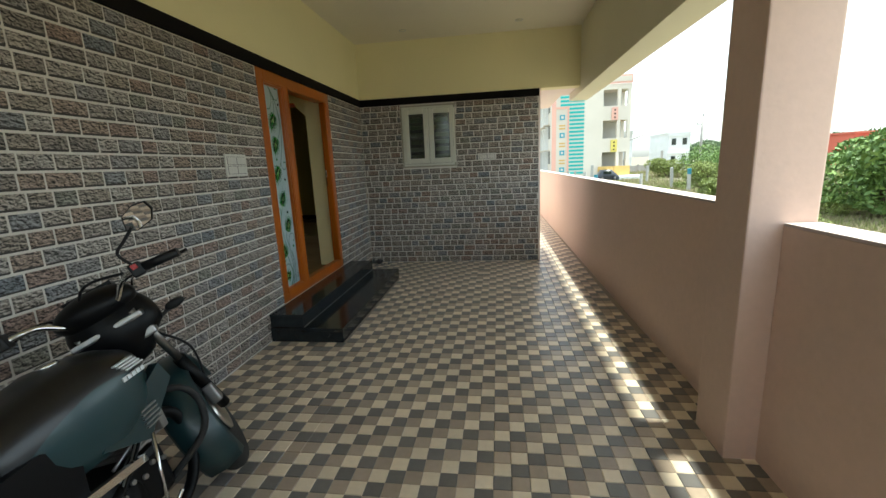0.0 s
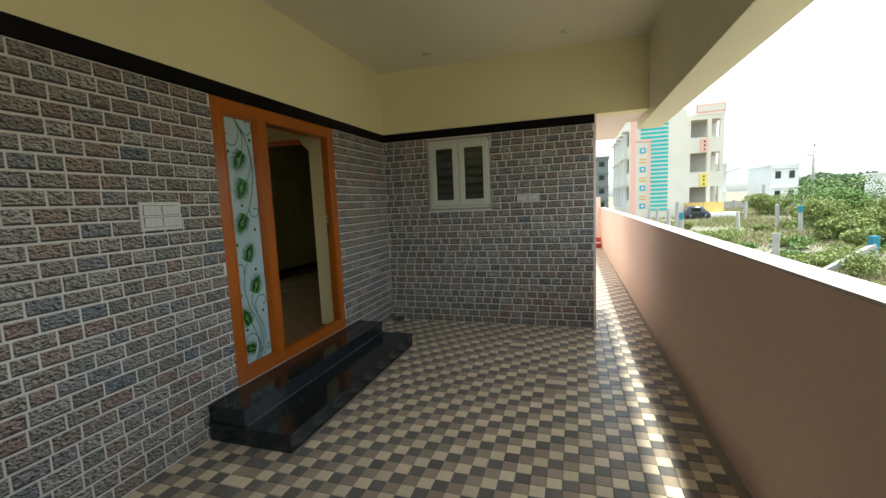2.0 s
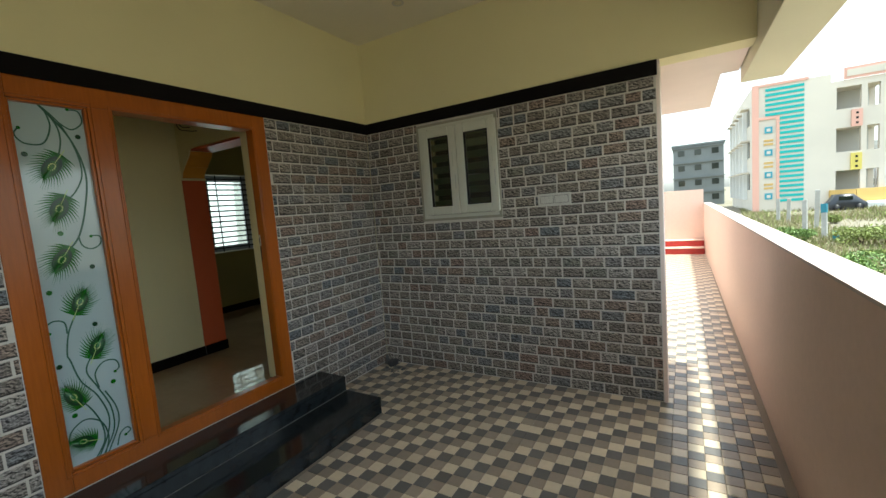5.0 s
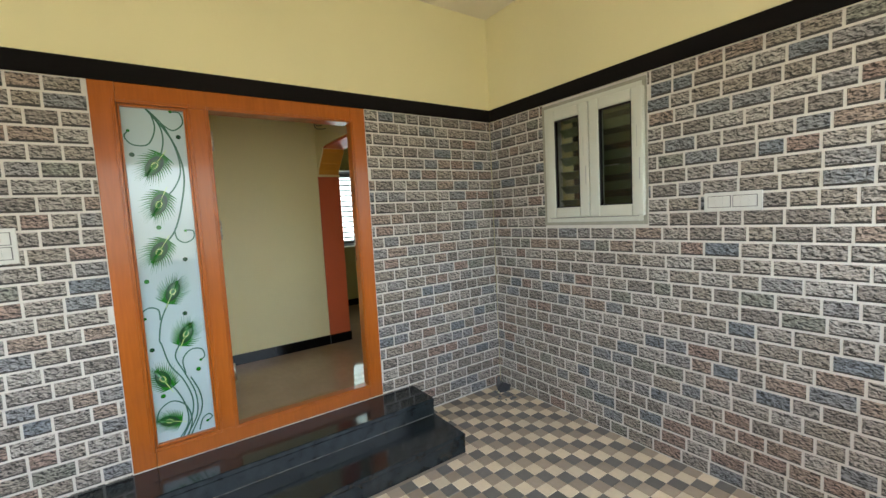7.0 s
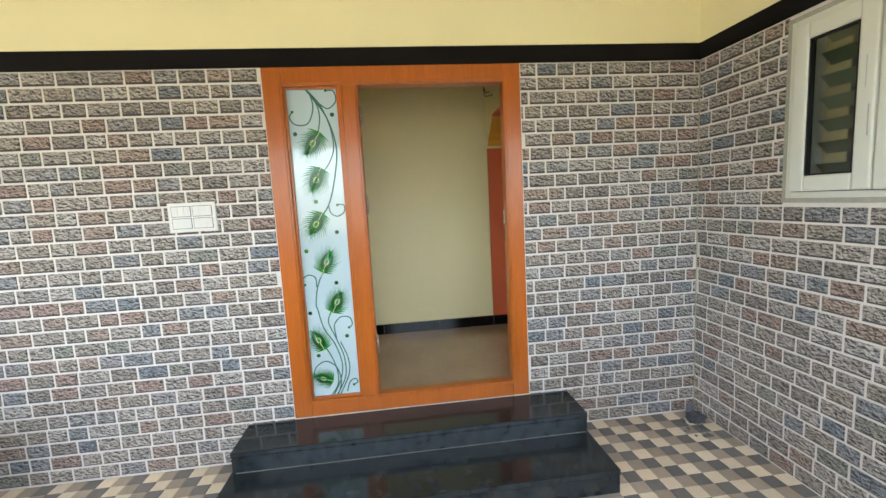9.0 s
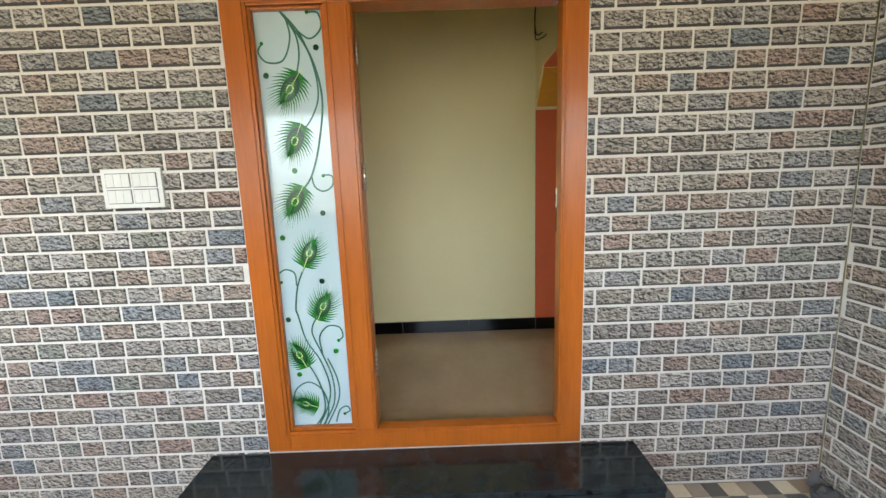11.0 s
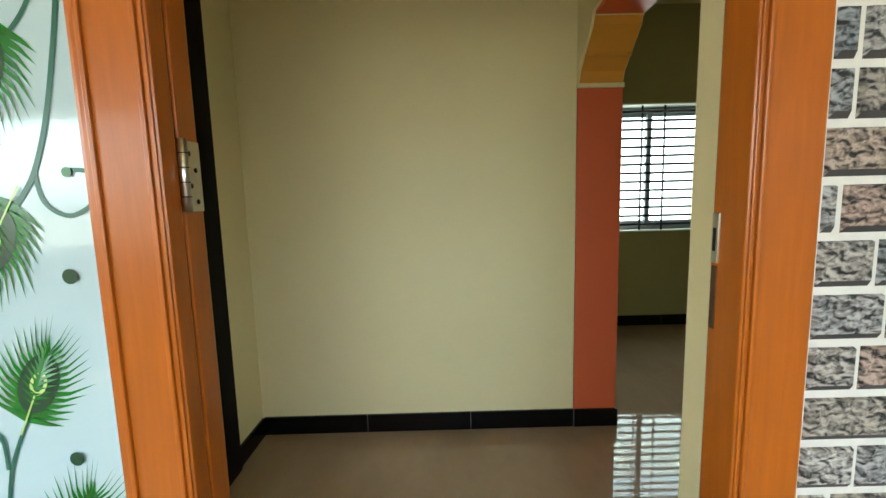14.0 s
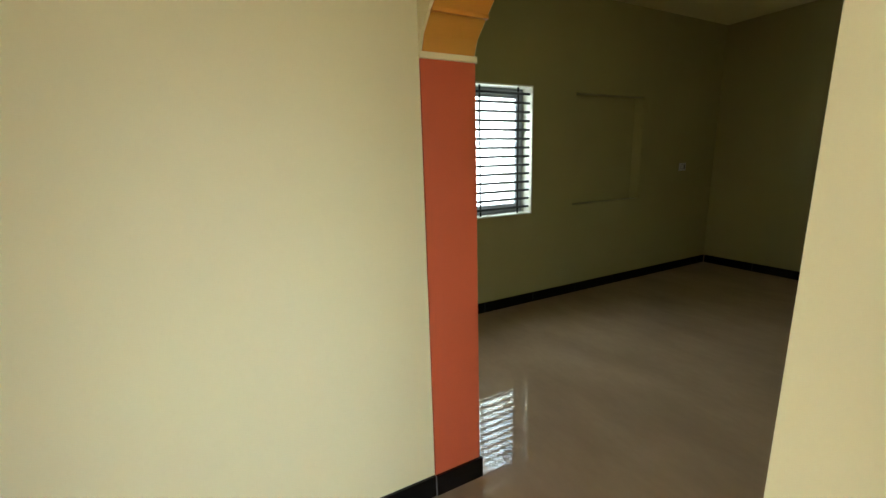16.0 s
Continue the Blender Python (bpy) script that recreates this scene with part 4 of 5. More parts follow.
    for y, w, z0, z1 in ((0.28, 0.08, 0.7, 0.82), (0.245, 0.14, 0.64, 0.86), (0.16, 0.18, 0.57, 0.895), (0.04, 0.19, 0.54, 0.905), (-0.08, 0.175, 0.55, 0.89),
                         (-0.2, 0.13, 0.58, 0.85), (-0.28, 0.09, 0.62, 0.8)):
        ring = []
        for k in range(24):
            a = k * math.tau / 24
            ca, sa = math.cos(a), math.sin(a)
            ex = 0.75
            ring.append((w * math.copysign(abs(ca) ** ex, ca), y, (z0 + z1) / 2 + (z1 - z0) / 2 * math.copysign(abs(sa) ** ex, sa)))
        rings.append(ring)
    bm = bmesh.new()
    bm_loft(bm, rings)
    bmesh.ops.subdivide_edges(bm, edges=bm.edges[:], cuts=1, use_grid_fill=True, smooth=0.6)
    for f in bm.faces:
        f.smooth = True
    tank = P("fuel_tank", bm, BIKEPAINT, "dark teal and black fuel tank with a silver badge")
    two_tone(tank)
    P("tank_cap", (lambda q: (bm_lathe(q, [(0.0, 0.012), (0.03, 0.01), (0.034, 0.0), (0.0, 0.0)], (0, 0.06, 0.9)), q)[1])(bmesh.new()), CHROME, "", tank)
    # badge: plain fanned bars over a short row of blocks
    for s in (-1, 1):
        q = bmesh.new()
        for i in range(4):
            y0 = 0.21 - 0.012 * i
            bm_box(q, s * 0.15, s * 0.182, y0 - 0.085, y0, 0.79 + 0.011 * i, 0.796 + 0.011 * i, 0.002)
        P("badge", q, BADGE, "silver winged badge", tank)
        q = bmesh.new()
        for i in range(5):
            bm_box(q, s * 0.155, s * 0.186, 0.195 - 0.022 * i - 0.016, 0.195 - 0.022 * i, 0.762, 0.778, 0.001)
        P("badge_blocks", q, BADGE, "", tank)
    for s in (-1, 1):
        bm = extrude_poly([(0.3, 0.74), (0.33, 0.66), (0.12, 0.52), (-0.06, 0.6), (0.05, 0.68), (0.2, 0.7)], "x", s * 0.115, s * 0.155)
        P("tank_scoop", bm, BIKEPAINT)
        bm = extrude_poly([(-0.1, 0.66), (-0.14, 0.5), (-0.42, 0.58), (-0.5, 0.72), (-0.2, 0.72)], "x", s * 0.1, s * 0.135)
        P("side_panel", bm, SATIN)
    bm = bmesh.new()
    rings = []
    for y, w, z0, z1 in ((-0.17, 0.06, 0.76, 0.82), (-0.28, 0.11, 0.75, 0.81), (-0.5, 0.13, 0.76, 0.82), (-0.68, 0.12, 0.79, 0.86), (-0.82, 0.08, 0.82, 0.87)):
        rings.append([(w * math.cos(a), y, (z0 + z1) / 2 + (z1 - z0) / 2 * math.sin(a)) for a in [k * math.tau / 16 for k in range(16)]])
    bm_loft(bm, rings)
    P("seat", bm, mat("black_vinyl", (0.02, 0.02, 0.02), 0.6), "black vinyl seat")
    P("tail_cowl", extrude_poly([(-0.45, 0.75), (-0.9, 0.84), (-0.86, 0.76), (-0.5, 0.66)], "x", -0.09, 0.09), BIKEPAINT)
    P("tail_lamp", blob((0, -0.9, 0.8), (0.06, 0.03, 0.03), 2), REDLAMP)
    P("grab_rail", tube(smooth_line([V((-0.12, -0.55, 0.8)), V((-0.12, -0.85, 0.88)), V((0.12, -0.85, 0.88)), V((0.12, -0.55, 0.8))], 4), 0.012), CHROME)
    # engine
    bm = box(-0.11, 0.11, -0.12, 0.2, 0.28, 0.48, 0.03)
    P("crankcase", bm, SATIN, "dark engine casing")
    bm = bmesh.new()
    for i in range(8):
        bm_box(bm, -0.1, 0.1, 0.08, 0.24, 0.49 + i * 0.019, 0.5 + i * 0.019, 0.002)
    bm_box(bm, -0.07, 0.07, 0.1, 0.22, 0.47, 0.66)
    P("cylinder", bm, ALU, "finned alloy cylinder")
    for s in (-1, 1):
        bm = bmesh.new()
        bm_lathe(bm, [(0.0, 0.13), (0.06, 0.128), (0.075, 0.11), (0.075, 0.1), (0.0, 0.1)], (0, -0.02, 0.38), "X", 24)
        if s < 0:
            bm.transform(Matrix.Scale(-1, 4, (1, 0, 0)))
        P("engine_cover", bm, SATIN)
        P("chrome_trim", extrude_poly([(0.06, 0.5), (-0.34, 0.56), (-0.36, 0.54), (0.06, 0.475)], "x", s * 0.14, s * 0.165), CHROME, "chromed lower trim strip")
    for s in (-1, 1):
        q = bmesh.new()
        for i in range(5):
            bm_box(q, s * 0.12, s * 0.165, 0.22 - 0.1, 0.22 - 0.02, 0.56 + 0.016 * i, 0.566 + 0.016 * i)
        P("intake_louvres", q, ALU)
    P("exhaust_header", tube(smooth_line([V((0.03, 0.24, 0.56)), V((0.09, 0.34, 0.5)), V((0.11, 0.33, 0.34)), V((0.12, 0.2, 0.22)), V((0.13, -0.1, 0.2)), V((0.14, -0.3, 0.24))], 5), 0.022, 12), SATIN)
    P("brake_rod", tube([(0.185, 0.1, 0.55), (0.19, 0.02, 0.3)], 0.006, 8), CHROME, "thin chromed rod")
    P("regulator", box(0.03, 0.13, 0.215, 0.25, 0.5, 0.6, 0.006), ALU)
    for j in range(6):
        P("hose", tube(smooth_line([V((0.05 + 0.015 * j, 0.2, 0.66 - 0.01 * j)), V((0.12 + 0.01 * (j % 3), 0.16 - 0.03 * j, 0.58 - 0.02 * j)), V((0.09, 0.0 - 0.02 * j, 0.5 - 0.03 * j))], 4), 0.006, 6), SATIN if j % 2 else ALU)
        P("bolt", tube([(0.13, -0.1 + 0.05 * j, 0.44 - 0.02 * (j % 2)), (0.142, -0.1 + 0.05 * j, 0.44 - 0.02 * (j % 2))], 0.009, 6), ALU)
    P("silencer", tube([(0.15, -0.28, 0.24), (0.16, -0.9, 0.4)], 0.045, 16, 1.15), SATIN)
    P("heat_shield", extrude_poly([(-0.34, 0.3), (-0.8, 0.42), (-0.8, 0.44), (-0.34, 0.33)], "x", 0.16, 0.215), CHROME, "chromed heat shield")
    P("crash_guard", tube(smooth_line([V((0.02, 0.3, 0.62)), V((0.16, 0.34, 0.6)), V((0.2, 0.36, 0.5)), V((0.18, 0.32, 0.38)), V((0.06, 0.22, 0.28))], 5), 0.014, 10), RUBBER, "dark crash guard")
    P("crash_guard", tube(smooth_line([V((-0.02, 0.3, 0.62)), V((-0.2, 0.34, 0.6)), V((-0.26, 0.36, 0.5)), V((-0.22, 0.32, 0.36)), V((-0.06, 0.22, 0.28))], 5), 0.012, 10), CHROME)
    P("frame_tube", tube(smooth_line([V((0, 0.36, 0.84)), V((0, 0.3, 0.6)), V((0, 0.24, 0.35)), V((0, 0.0, 0.25)), V((0, -0.25, 0.3)), V((0, -0.3, 0.7))], 4), 0.018, 10), SATIN)
    P("top_tube", tube([(0, 0.36, 0.84), (0, -0.2, 0.72), (0, -0.8, 0.78)], 0.02, 8), SATIN)
    P("footrest", tube([(0.1, -0.1, 0.3), (0.24, -0.12, 0.31)], 0.012, 8), BLACK)
    P("brake_pedal", tube(smooth_line([V((0.14, -0.12, 0.28)), V((0.17, 0.05, 0.27)), V((0.19, 0.1, 0.3))], 4), 0.007, 6), CHROME)
    P("side_stand", tube([(-0.1, -0.05, 0.26), (-0.21, -0.1, 0.052)], 0.011, 8), SATIN)
    P("caliper", box(0.07, 0.12, 0.52, 0.6, 0.36, 0.46, 0.01), ALU, "alloy brake caliper")
    for i, (a, c, e) in enumerate((((0.2, 0.26, 1.05), (0.14, 0.45, 1.02), (0.06, 0.42, 0.8)), ((-0.2, 0.26, 1.05), (-0.14, 0.45, 1.04), (-0.05, 0.4, 0.78)),
                                   ((0.1, 0.45, 0.8), (0.15, 0.55, 0.65), (0.1, 0.56, 0.45)), ((0.18, 0.2, 1.07), (0.02, 0.3, 1.09), (-0.1, 0.42, 0.9)))):
        P("cable", tube(smooth_line([V(a), V(c), V(e)], 6), 0.006, 6), BLACK if i else CHROME)
    b.matrix_world = pose(0.765, -5.17, 0.012, 0, -14, 10)
    return b


CLEARPLASTIC = mat("clear_lamp_plastic", (0.4, 0.42, 0.42), 0.08)
motorcycle()

# ---- outdoors ----
GROUND = mat("dry_field_soil", (0.26, 0.22, 0.16), 0.95, stain=0.7, sscale=0.3, tint=(0.15, 0.15, 0.085), grain=0.4, gscale=3, bump=1.0, bscale=6)
structure("ground", box(-1500, 1500, -1500, 1500, -1.4, -0.85), GROUND, "dry weedy open plots around the house")
FOL1 = mat("bush_leaves", (0.17, 0.26, 0.06), 0.6, piece=0.8, tint=(0.06, 0.12, 0.02))
# FOL3: far tree line, with the haze before it put into the leaf colour
FOL3 = mat("hazy_tree_leaves", (0.16, 0.22, 0.11), 0.8, piece=0.5)
FOL2 = mat("light_weed_leaves", (0.24, 0.29, 0.07), 0.7, piece=0.8, tint=(0.13, 0.15, 0.05))
STRAW = mat("dry_grass", (0.33, 0.28, 0.17), 0.9, piece=0.7, tint=(0.2, 0.18, 0.08))
BARK = mat("bark", (0.12, 0.085, 0.06), 0.9)
CONC = mat("weathered_concrete", (0.42, 0.4, 0.37), 0.9, stain=0.5, sscale=2)


def quads(name, verts, size, material, parent=None):
    me = bpy.data.meshes.new(name)
    v = np.array(verts, dtype=np.float64)
    n = len(v) // size
    me.from_pydata(v.tolist(), [], np.arange(n * size).reshape(n, size).tolist())
    me.materials.append(material)
    ob = new(name, me)
    ob.parent = parent
    if parent is not None:
        ob.matrix_parent_inverse = Matrix.Translation(-parent.location)
    return ob


def leaf_cloud(centres, radii, n, leaf, seed):
    """Small leaves scattered near the skins of several uneven lumps."""
    r = np.random.default_rng(seed)
    c = np.asarray(centres)
    rad = np.asarray(radii)
    pick = r.integers(0, len(c), n)
    d = r.normal(size=(n, 3))
    d /= np.linalg.norm(d, axis=1)[:, None]
    k = r.uniform(0.55, 1.08, n) ** 0.6
    p = c[pick] + d * rad[pick] * k[:, None]
    a, b = r.normal(size=(n, 3)), r.normal(size=(n, 3))
    a /= np.linalg.norm(a, axis=1)[:, None]
    b -= (a * b).sum(1)[:, None] * a
    b /= np.linalg.norm(b, axis=1)[:, None]
    s = leaf * r.uniform(0.6, 1.3, n)[:, None]
    return np.stack([p - a * s, p + b * s * 0.45, p + a * s, p - b * s * 0.45], 1).reshape(-1, 3)


def bush(x, y, w, h, n, leaf, material, seed, label, name="bush", group="", trunk=False):
    r = np.random.default_rng(seed)
    g = -0.85
    t = thing(name, (x, y, g), label, name, group)
    lumps, rad = [], []
    for i in range(7):
        a, q = r.uniform(0, math.tau), r.uniform(0.1, 0.75)
        lumps.append((x + math.cos(a) * q * w, y + math.sin(a) * q * w, g + h * r.uniform(0.3 if not trunk else 0.5, 0.78)))
        s = r.uniform(0.3, 0.5)
        rad.append((w * s, w * s, h * s * 0.62))
    stems = bmesh.new()
    for i, c in enumerate(lumps[:5]):
        bm_tube(stems, [(x + 0.05 * i, y, g), ((x + c[0]) / 2, (y + c[1]) / 2, (g + c[2]) / 2 + 0.1 * h), c], 0.03 * h, 6, 0.3)
    part("stems" if not trunk else "trunk", stems, BARK, t)
    tagged(quads("crown", leaf_cloud(lumps, rad, n, leaf, seed), 4, material, t), "", "", "", "stuff")
    return t


bush(14.2, 8.6, 2.2, 3.1, 9000, 0.11, FOL1, 11, "large dense green bush close to the side wall", "bush", "bushes near the house")
bush(17.5, 9.0, 2.4, 3.0, 7000, 0.12, FOL1, 12, "large dense green bush near the red house", "bush", "bushes near the house")
bush(19.5, 15.5, 2.2, 2.7, 6000, 0.12, FOL1, 13, "large dense green bush in the open field", "bush", "bushes near the house")
rb = random.Random(3)
for i in range(46):
    d = rb.choice((rb.uniform(9, 22), rb.uniform(9, 60)))
    az = radians(rb.uniform(9, 40))
    x, y = 2.6 + d * math.sin(az), -4.0 + d * math.cos(az)
    s = rb.uniform(0.4, 0.85) * (1 + d / 60)
    lt = rb.random() < 0.6
    bush(x, y, s, s * rb.uniform(0.5, 0.85), 1900, 0.022 + d * 0.0012, FOL2 if lt else FOL1, 100 + i,
         "low yellow-green scrub bush among dry grass" if lt else "low dark green scrub bush among dry grass", "bush", "scrub bushes in the field")
for i in range(22):
    az = 23.5 + i * 1.0
    d = rb.uniform(95, 125)
    x, y = 2.6 + d * math.sin(radians(az)), -4.0 + d * math.cos(radians(az))
    bush(x, y, rb.uniform(5, 8), rb.uniform(3.2, 5.2), 2200, 0.4, FOL3, 300 + i, "distant green tree in the line behind the field", "tree", "distant tree line", True)


for i, (x, y, w, h, lt) in enumerate(((16.8, 24.6, 1.9, 2.2, 1), (15.2, 19.6, 1.5, 1.5, 1), (18.9, 28.5, 2.4, 2.6, 0), (20.8, 26.0, 1.8, 1.9, 1),
                                        (13.4, 17.2, 1.0, 1.0, 1), (23.5, 38.0, 3.2, 3.2, 0), (19.5, 40.0, 2.2, 2.1, 1), (12.2, 13.6, 0.9, 0.9, 1))):
    bush(x, y, w, h, 5200, 0.05 + 0.0012 * y, FOL2 if lt else FOL1, 500 + i,
         "tall loose yellow-green bush standing in the scrub" if lt else "tall dense green bush standing in the scrub", "bush", "tall bushes in the field")


def grass(n, seed):
    r = np.random.default_rng(seed)
    d = 7 + 60 * r.random(n) ** 1.3
    az = np.radians(r.uniform(4, 44, n))
    patch = np.sin(d * np.sin(az) * 0.7) + np.sin(d * np.cos(az) * 0.55 + 1) + r.normal(size=n) * 0.6
    keep = patch > -0.7
    d, az = d[keep], az[keep]
    m = len(d)
    x, y = 3.9 + d * np.sin(az), -5.0 + d * np.cos(az)
    h = r.uniform(0.05, 0.2, m) * (1 + d / 60)
    w = 0.006 + d * 0.0007
    a = r.uniform(0, math.tau, m)
    dx, dy = np.cos(a) * w, np.sin(a) * w
    lx, ly = r.normal(size=m) * h * 0.4, r.normal(size=m) * h * 0.4
    z = np.full(m, -0.86)
    p = np.stack([np.stack([x - dx, y - dy, z], 1), np.stack([x + dx, y + dy, z], 1), np.stack([x + lx, y + ly, z + h], 1)], 1)
    return p.reshape(-1, 3)


tagged(quads("dry_grass", grass(90000, 1), 3, STRAW), "pale dry grass over the open plots", "grass", "", "stuff")
tagged(quads("green_weeds", grass(60000, 2), 3, FOL2), "patches of green weeds over the open plots", "weeds", "", "stuff")


# granite fence posts of the plots
def fence_post(x, y, h, lean, painted):
    p = thing("boundary_post", (x, y, -0.85), "pale rough stone boundary post, top painted blue" if painted else "pale rough stone boundary post in the weeds", "post", "stone boundary posts")
    bm = box(-0.09, 0.09, -0.07, 0.07, -0.05, h, 0.015)
    for v in bm.verts:
        v.co += Vector((noise.noise(v.co * 9 + Vector((x, 0, 0))), noise.noise(v.co * 7), 0)) * 0.02
    bm.transform(Matrix.Translation((x, y, -0.85)) @ pose(0, 0, 0, lean, lean * 0.5, x * 20))
    part("shaft", bm, STONE, p)
    if painted:
        bm = box(-0.096, 0.096, -0.076, 0.076, h - 0.35, h + 0.012, 0.012)
        bm.transform(Matrix.Translation((x, y, -0.85)) @ pose(0, 0, 0, lean, lean * 0.5, x * 20))
        part("painted_top", bm, BLUEPAINT, p)
    return p


STONE = mat("pale_granite_post", (0.45, 0.44, 0.41), 0.9, stain=0.4, sscale=4, bump=0.6)
BLUEPAINT = mat("faded_blue_paint", (0.035, 0.2, 0.27), 0.7)
for x, y, h, l, c in ((7.94, 9.02, 1.15, 2, 0), (14.0, 21.8, 1.45, 2, 1), (19.3, 29.7, 1.3, -3, 1), (14.2, 24.9, 1.5, 6, 0), (11.5, 22.9, 1.2, 2, 0), (15.3, 33.2, 1.5, 2, 0),
                      (7.6, 21.6, 1.5, 3, 0), (8.3, 23.0, 1.9, -2, 0), (7.65, 18.7, 1.4, 5, 1), (8.1, 28.1, 1.4, -3, 0), (7.8, 29.2, 1.4, 3, 0), (7.72, 17.5, 0.4, 0, 1)):
    fence_post(x, y, h, l, c)
corner_post = fence_post(9.95, 8.68, 1.05, 0, 1)
brace = box(-0.07, 0.07, -0.07, 0.07, 0.0, 1.75, 0.012)
brace.transform(Matrix.Translation((8.45, 8.25, -0.86)) @ Vector((1.45, 0.38, 0.78)).to_track_quat("Z", "Y").to_matrix().to_4x4())
part("brace", brace, STONE, corner_post, "pale stone brace leaning on the post")


# ---- buildings ----
WHITEB = mat("cream_building_paint", (0.7, 0.64, 0.55), 0.8, stain=0.2, sscale=0.3)
PALEB = mat("white_building_paint", (0.78, 0.79, 0.78), 0.8, stain=0.2, sscale=0.3)
PINKB = mat("salmon_trim_paint", (0.72, 0.42, 0.34), 0.8)
TEALB = mat("teal_stripe_paint", (0.03, 0.42, 0.4), 0.7)
BLUEB = mat("blue_window_trim", (0.06, 0.32, 0.42), 0.7)
YELB = mat("yellow_trim_paint", (0.6, 0.4, 0.13), 0.8)
# grey house paint; on the balcony back wall, recess shade put into the colour
SHADEB = mat("balcony_shade_house_grey", (0.5, 0.49, 0.45), 0.8)


def apartment():
    x0, x1, y0, y1, g = 7.7, 15.55, 39.5, 56.0, -0.85
    top = 8.75
    b = thing("apartment_building", ((x0 + x1) / 2, y0, g), "cream four-storey apartment block with teal stripes and salmon trim", "building")
    fl = [g, 2.055, 5.244]
    xb = 12.5
    bm = box(x0, xb, y0, y1, g, top + 0.6)
    bm_box(bm, xb, x1, y0 + 2.2, y1, g, top)
    bm_box(bm, xb, x1, y0, y0 + 2.2, top - 0.5, top)
    for z in fl[1:]:
        bm_box(bm, xb, x1, y0 + 0.001, y0 + 2.2, z, z + 0.25)
        bm_box(bm, xb, x1, y0 + 0.001, y0 + 0.15, z + 0.25, z + 1.4)
        bm_box(bm, x1 - 0.15, x1, y0 + 0.15, y0 + 2.2, z + 0.25, z + 1.4)
    for xx in (xb + 0.0, 14.2, x1 - 0.35):
        bm_box(bm, xx + 0.002, xx + 0.33, y0 + 0.002, y0 + 0.35, g, top - 0.5)
    part("wall", bm, WHITEB, b)
    part("parapet_panel", box(13.2, x1 + 0.05, y0 - 0.12, y0 - 0.002, top + 0.02, top + 0.87), PINKB, b, "salmon framed parapet panel")
    part("parapet_inset", box(13.35, x1 - 0.1, y0 - 0.16, y0 - 0.121, top + 0.2, top + 0.68), WHITEB, b)
    part("balcony_back_wall", box(xb + 0.34, x1 - 0.36, y0 + 2.15, y0 + 2.19, g, top - 0.5), SHADEB, b)
    # striped panel
    n = 24
    for i in range(n):
        z = -0.03 + i * (top + 0.5) / n
        part("stripe", box(9.45 if z < 6.6 else 8.55, 10.95, y0 - 0.07, y0 - 0.002, z, z + 0.2), TEALB, b, "teal painted plaster stripe")
    part("salmon_trim", box(x0 - 0.02, x0 + 0.42, y0 - 0.1, y0 - 0.002, g, top + 0.7), PINKB, b)
    part("salmon_trim", box(x0 + 0.422, 9.45, y0 - 0.1, y0 - 0.002, 6.65, 6.85), PINKB, b)
    part("salmon_trim", box(9.25, 9.44, y0 - 0.1, y0 - 0.002, g, 6.648), PINKB, b)
    part("salmon_trim", box(x0 + 0.422, 11.2, y0 - 0.1, y0 - 0.002, top + 0.5, top + 0.7), PINKB, b)
    for i, z in enumerate((0.2, 1.95, 3.75, 5.55)):
        w = part("window", box(8.5, 9.0, y0 - 0.08, y0 - 0.002, z, z + 0.5), BLUEB, b, "small square window with a blue surround")
        part("pane", box(8.63, 8.87, y0 - 0.1, y0 - 0.081, z + 0.13, z + 0.37), WHITEB, w)
        if i < 3:
            part("yellow_mark", box(8.45, 9.05, y0 - 0.05, y0 - 0.002, z + 0.85, z + 1.0), YELB, b)
            part("yellow_mark", box(8.45, 9.05, y0 - 0.05, y0 - 0.002, z + 1.15, z + 1.3), YELB, b)
    for (z, m, lb) in ((5.35, PINKB, "salmon plaster block with round holes"), (2.15, mat("bright_yellow_paint", (0.7, 0.58, 0.14), 0.7), "bright yellow plaster block with dots")):
        k = part("feature_block", box(13.65, 14.25, y0 - 0.15, y0 - 0.002, z - 0.1, z + 1.15), m, b, lb)
        for j in range(3):
            part("dot", box(13.88, 14.02, y0 - 0.17, y0 - 0.151, z + 0.08 + 0.36 * j, z + 0.24 + 0.36 * j), BLACK, k)
    part("plinth", box(13.4, x1 + 0.9, y0 - 1.6, y0 - 0.201, g, -0.35, 0.1), PALEB, b, "white plastered plinth at the foot of the block")
    part("balcony_rail", box(xb - 0.05, 13.95, y0 - 0.2, y0 - 0.003, -0.68, 0.61), YELB, b, "amber painted balcony parapet")
    part("balcony_rail", box(13.98, x1 + 0.05, y0 - 0.2, y0 - 0.003, -0.68, 0.61), YELB, b)
    for z in (1.1, 3.8, 6.5):
        for i in range(5):
            y = y0 + 1.6 + i * 3.0
            w = part("window", box(x0 - 0.05, x0 - 0.002, y, y + 1.3, z, z + 1.35), DARKGLASS, b, "dark side window under a sunshade")
            part("sunshade", box(x0 - 0.6, x0 - 0.051, y - 0.15, y + 1.45, z + 1.4, z + 1.5), WHITEB, w)
            part("side_pier", box(x0 - 0.3, x0 - 0.003, y + 1.7, y + 1.95, z - 0.9, z + 1.8), PALEB, b)


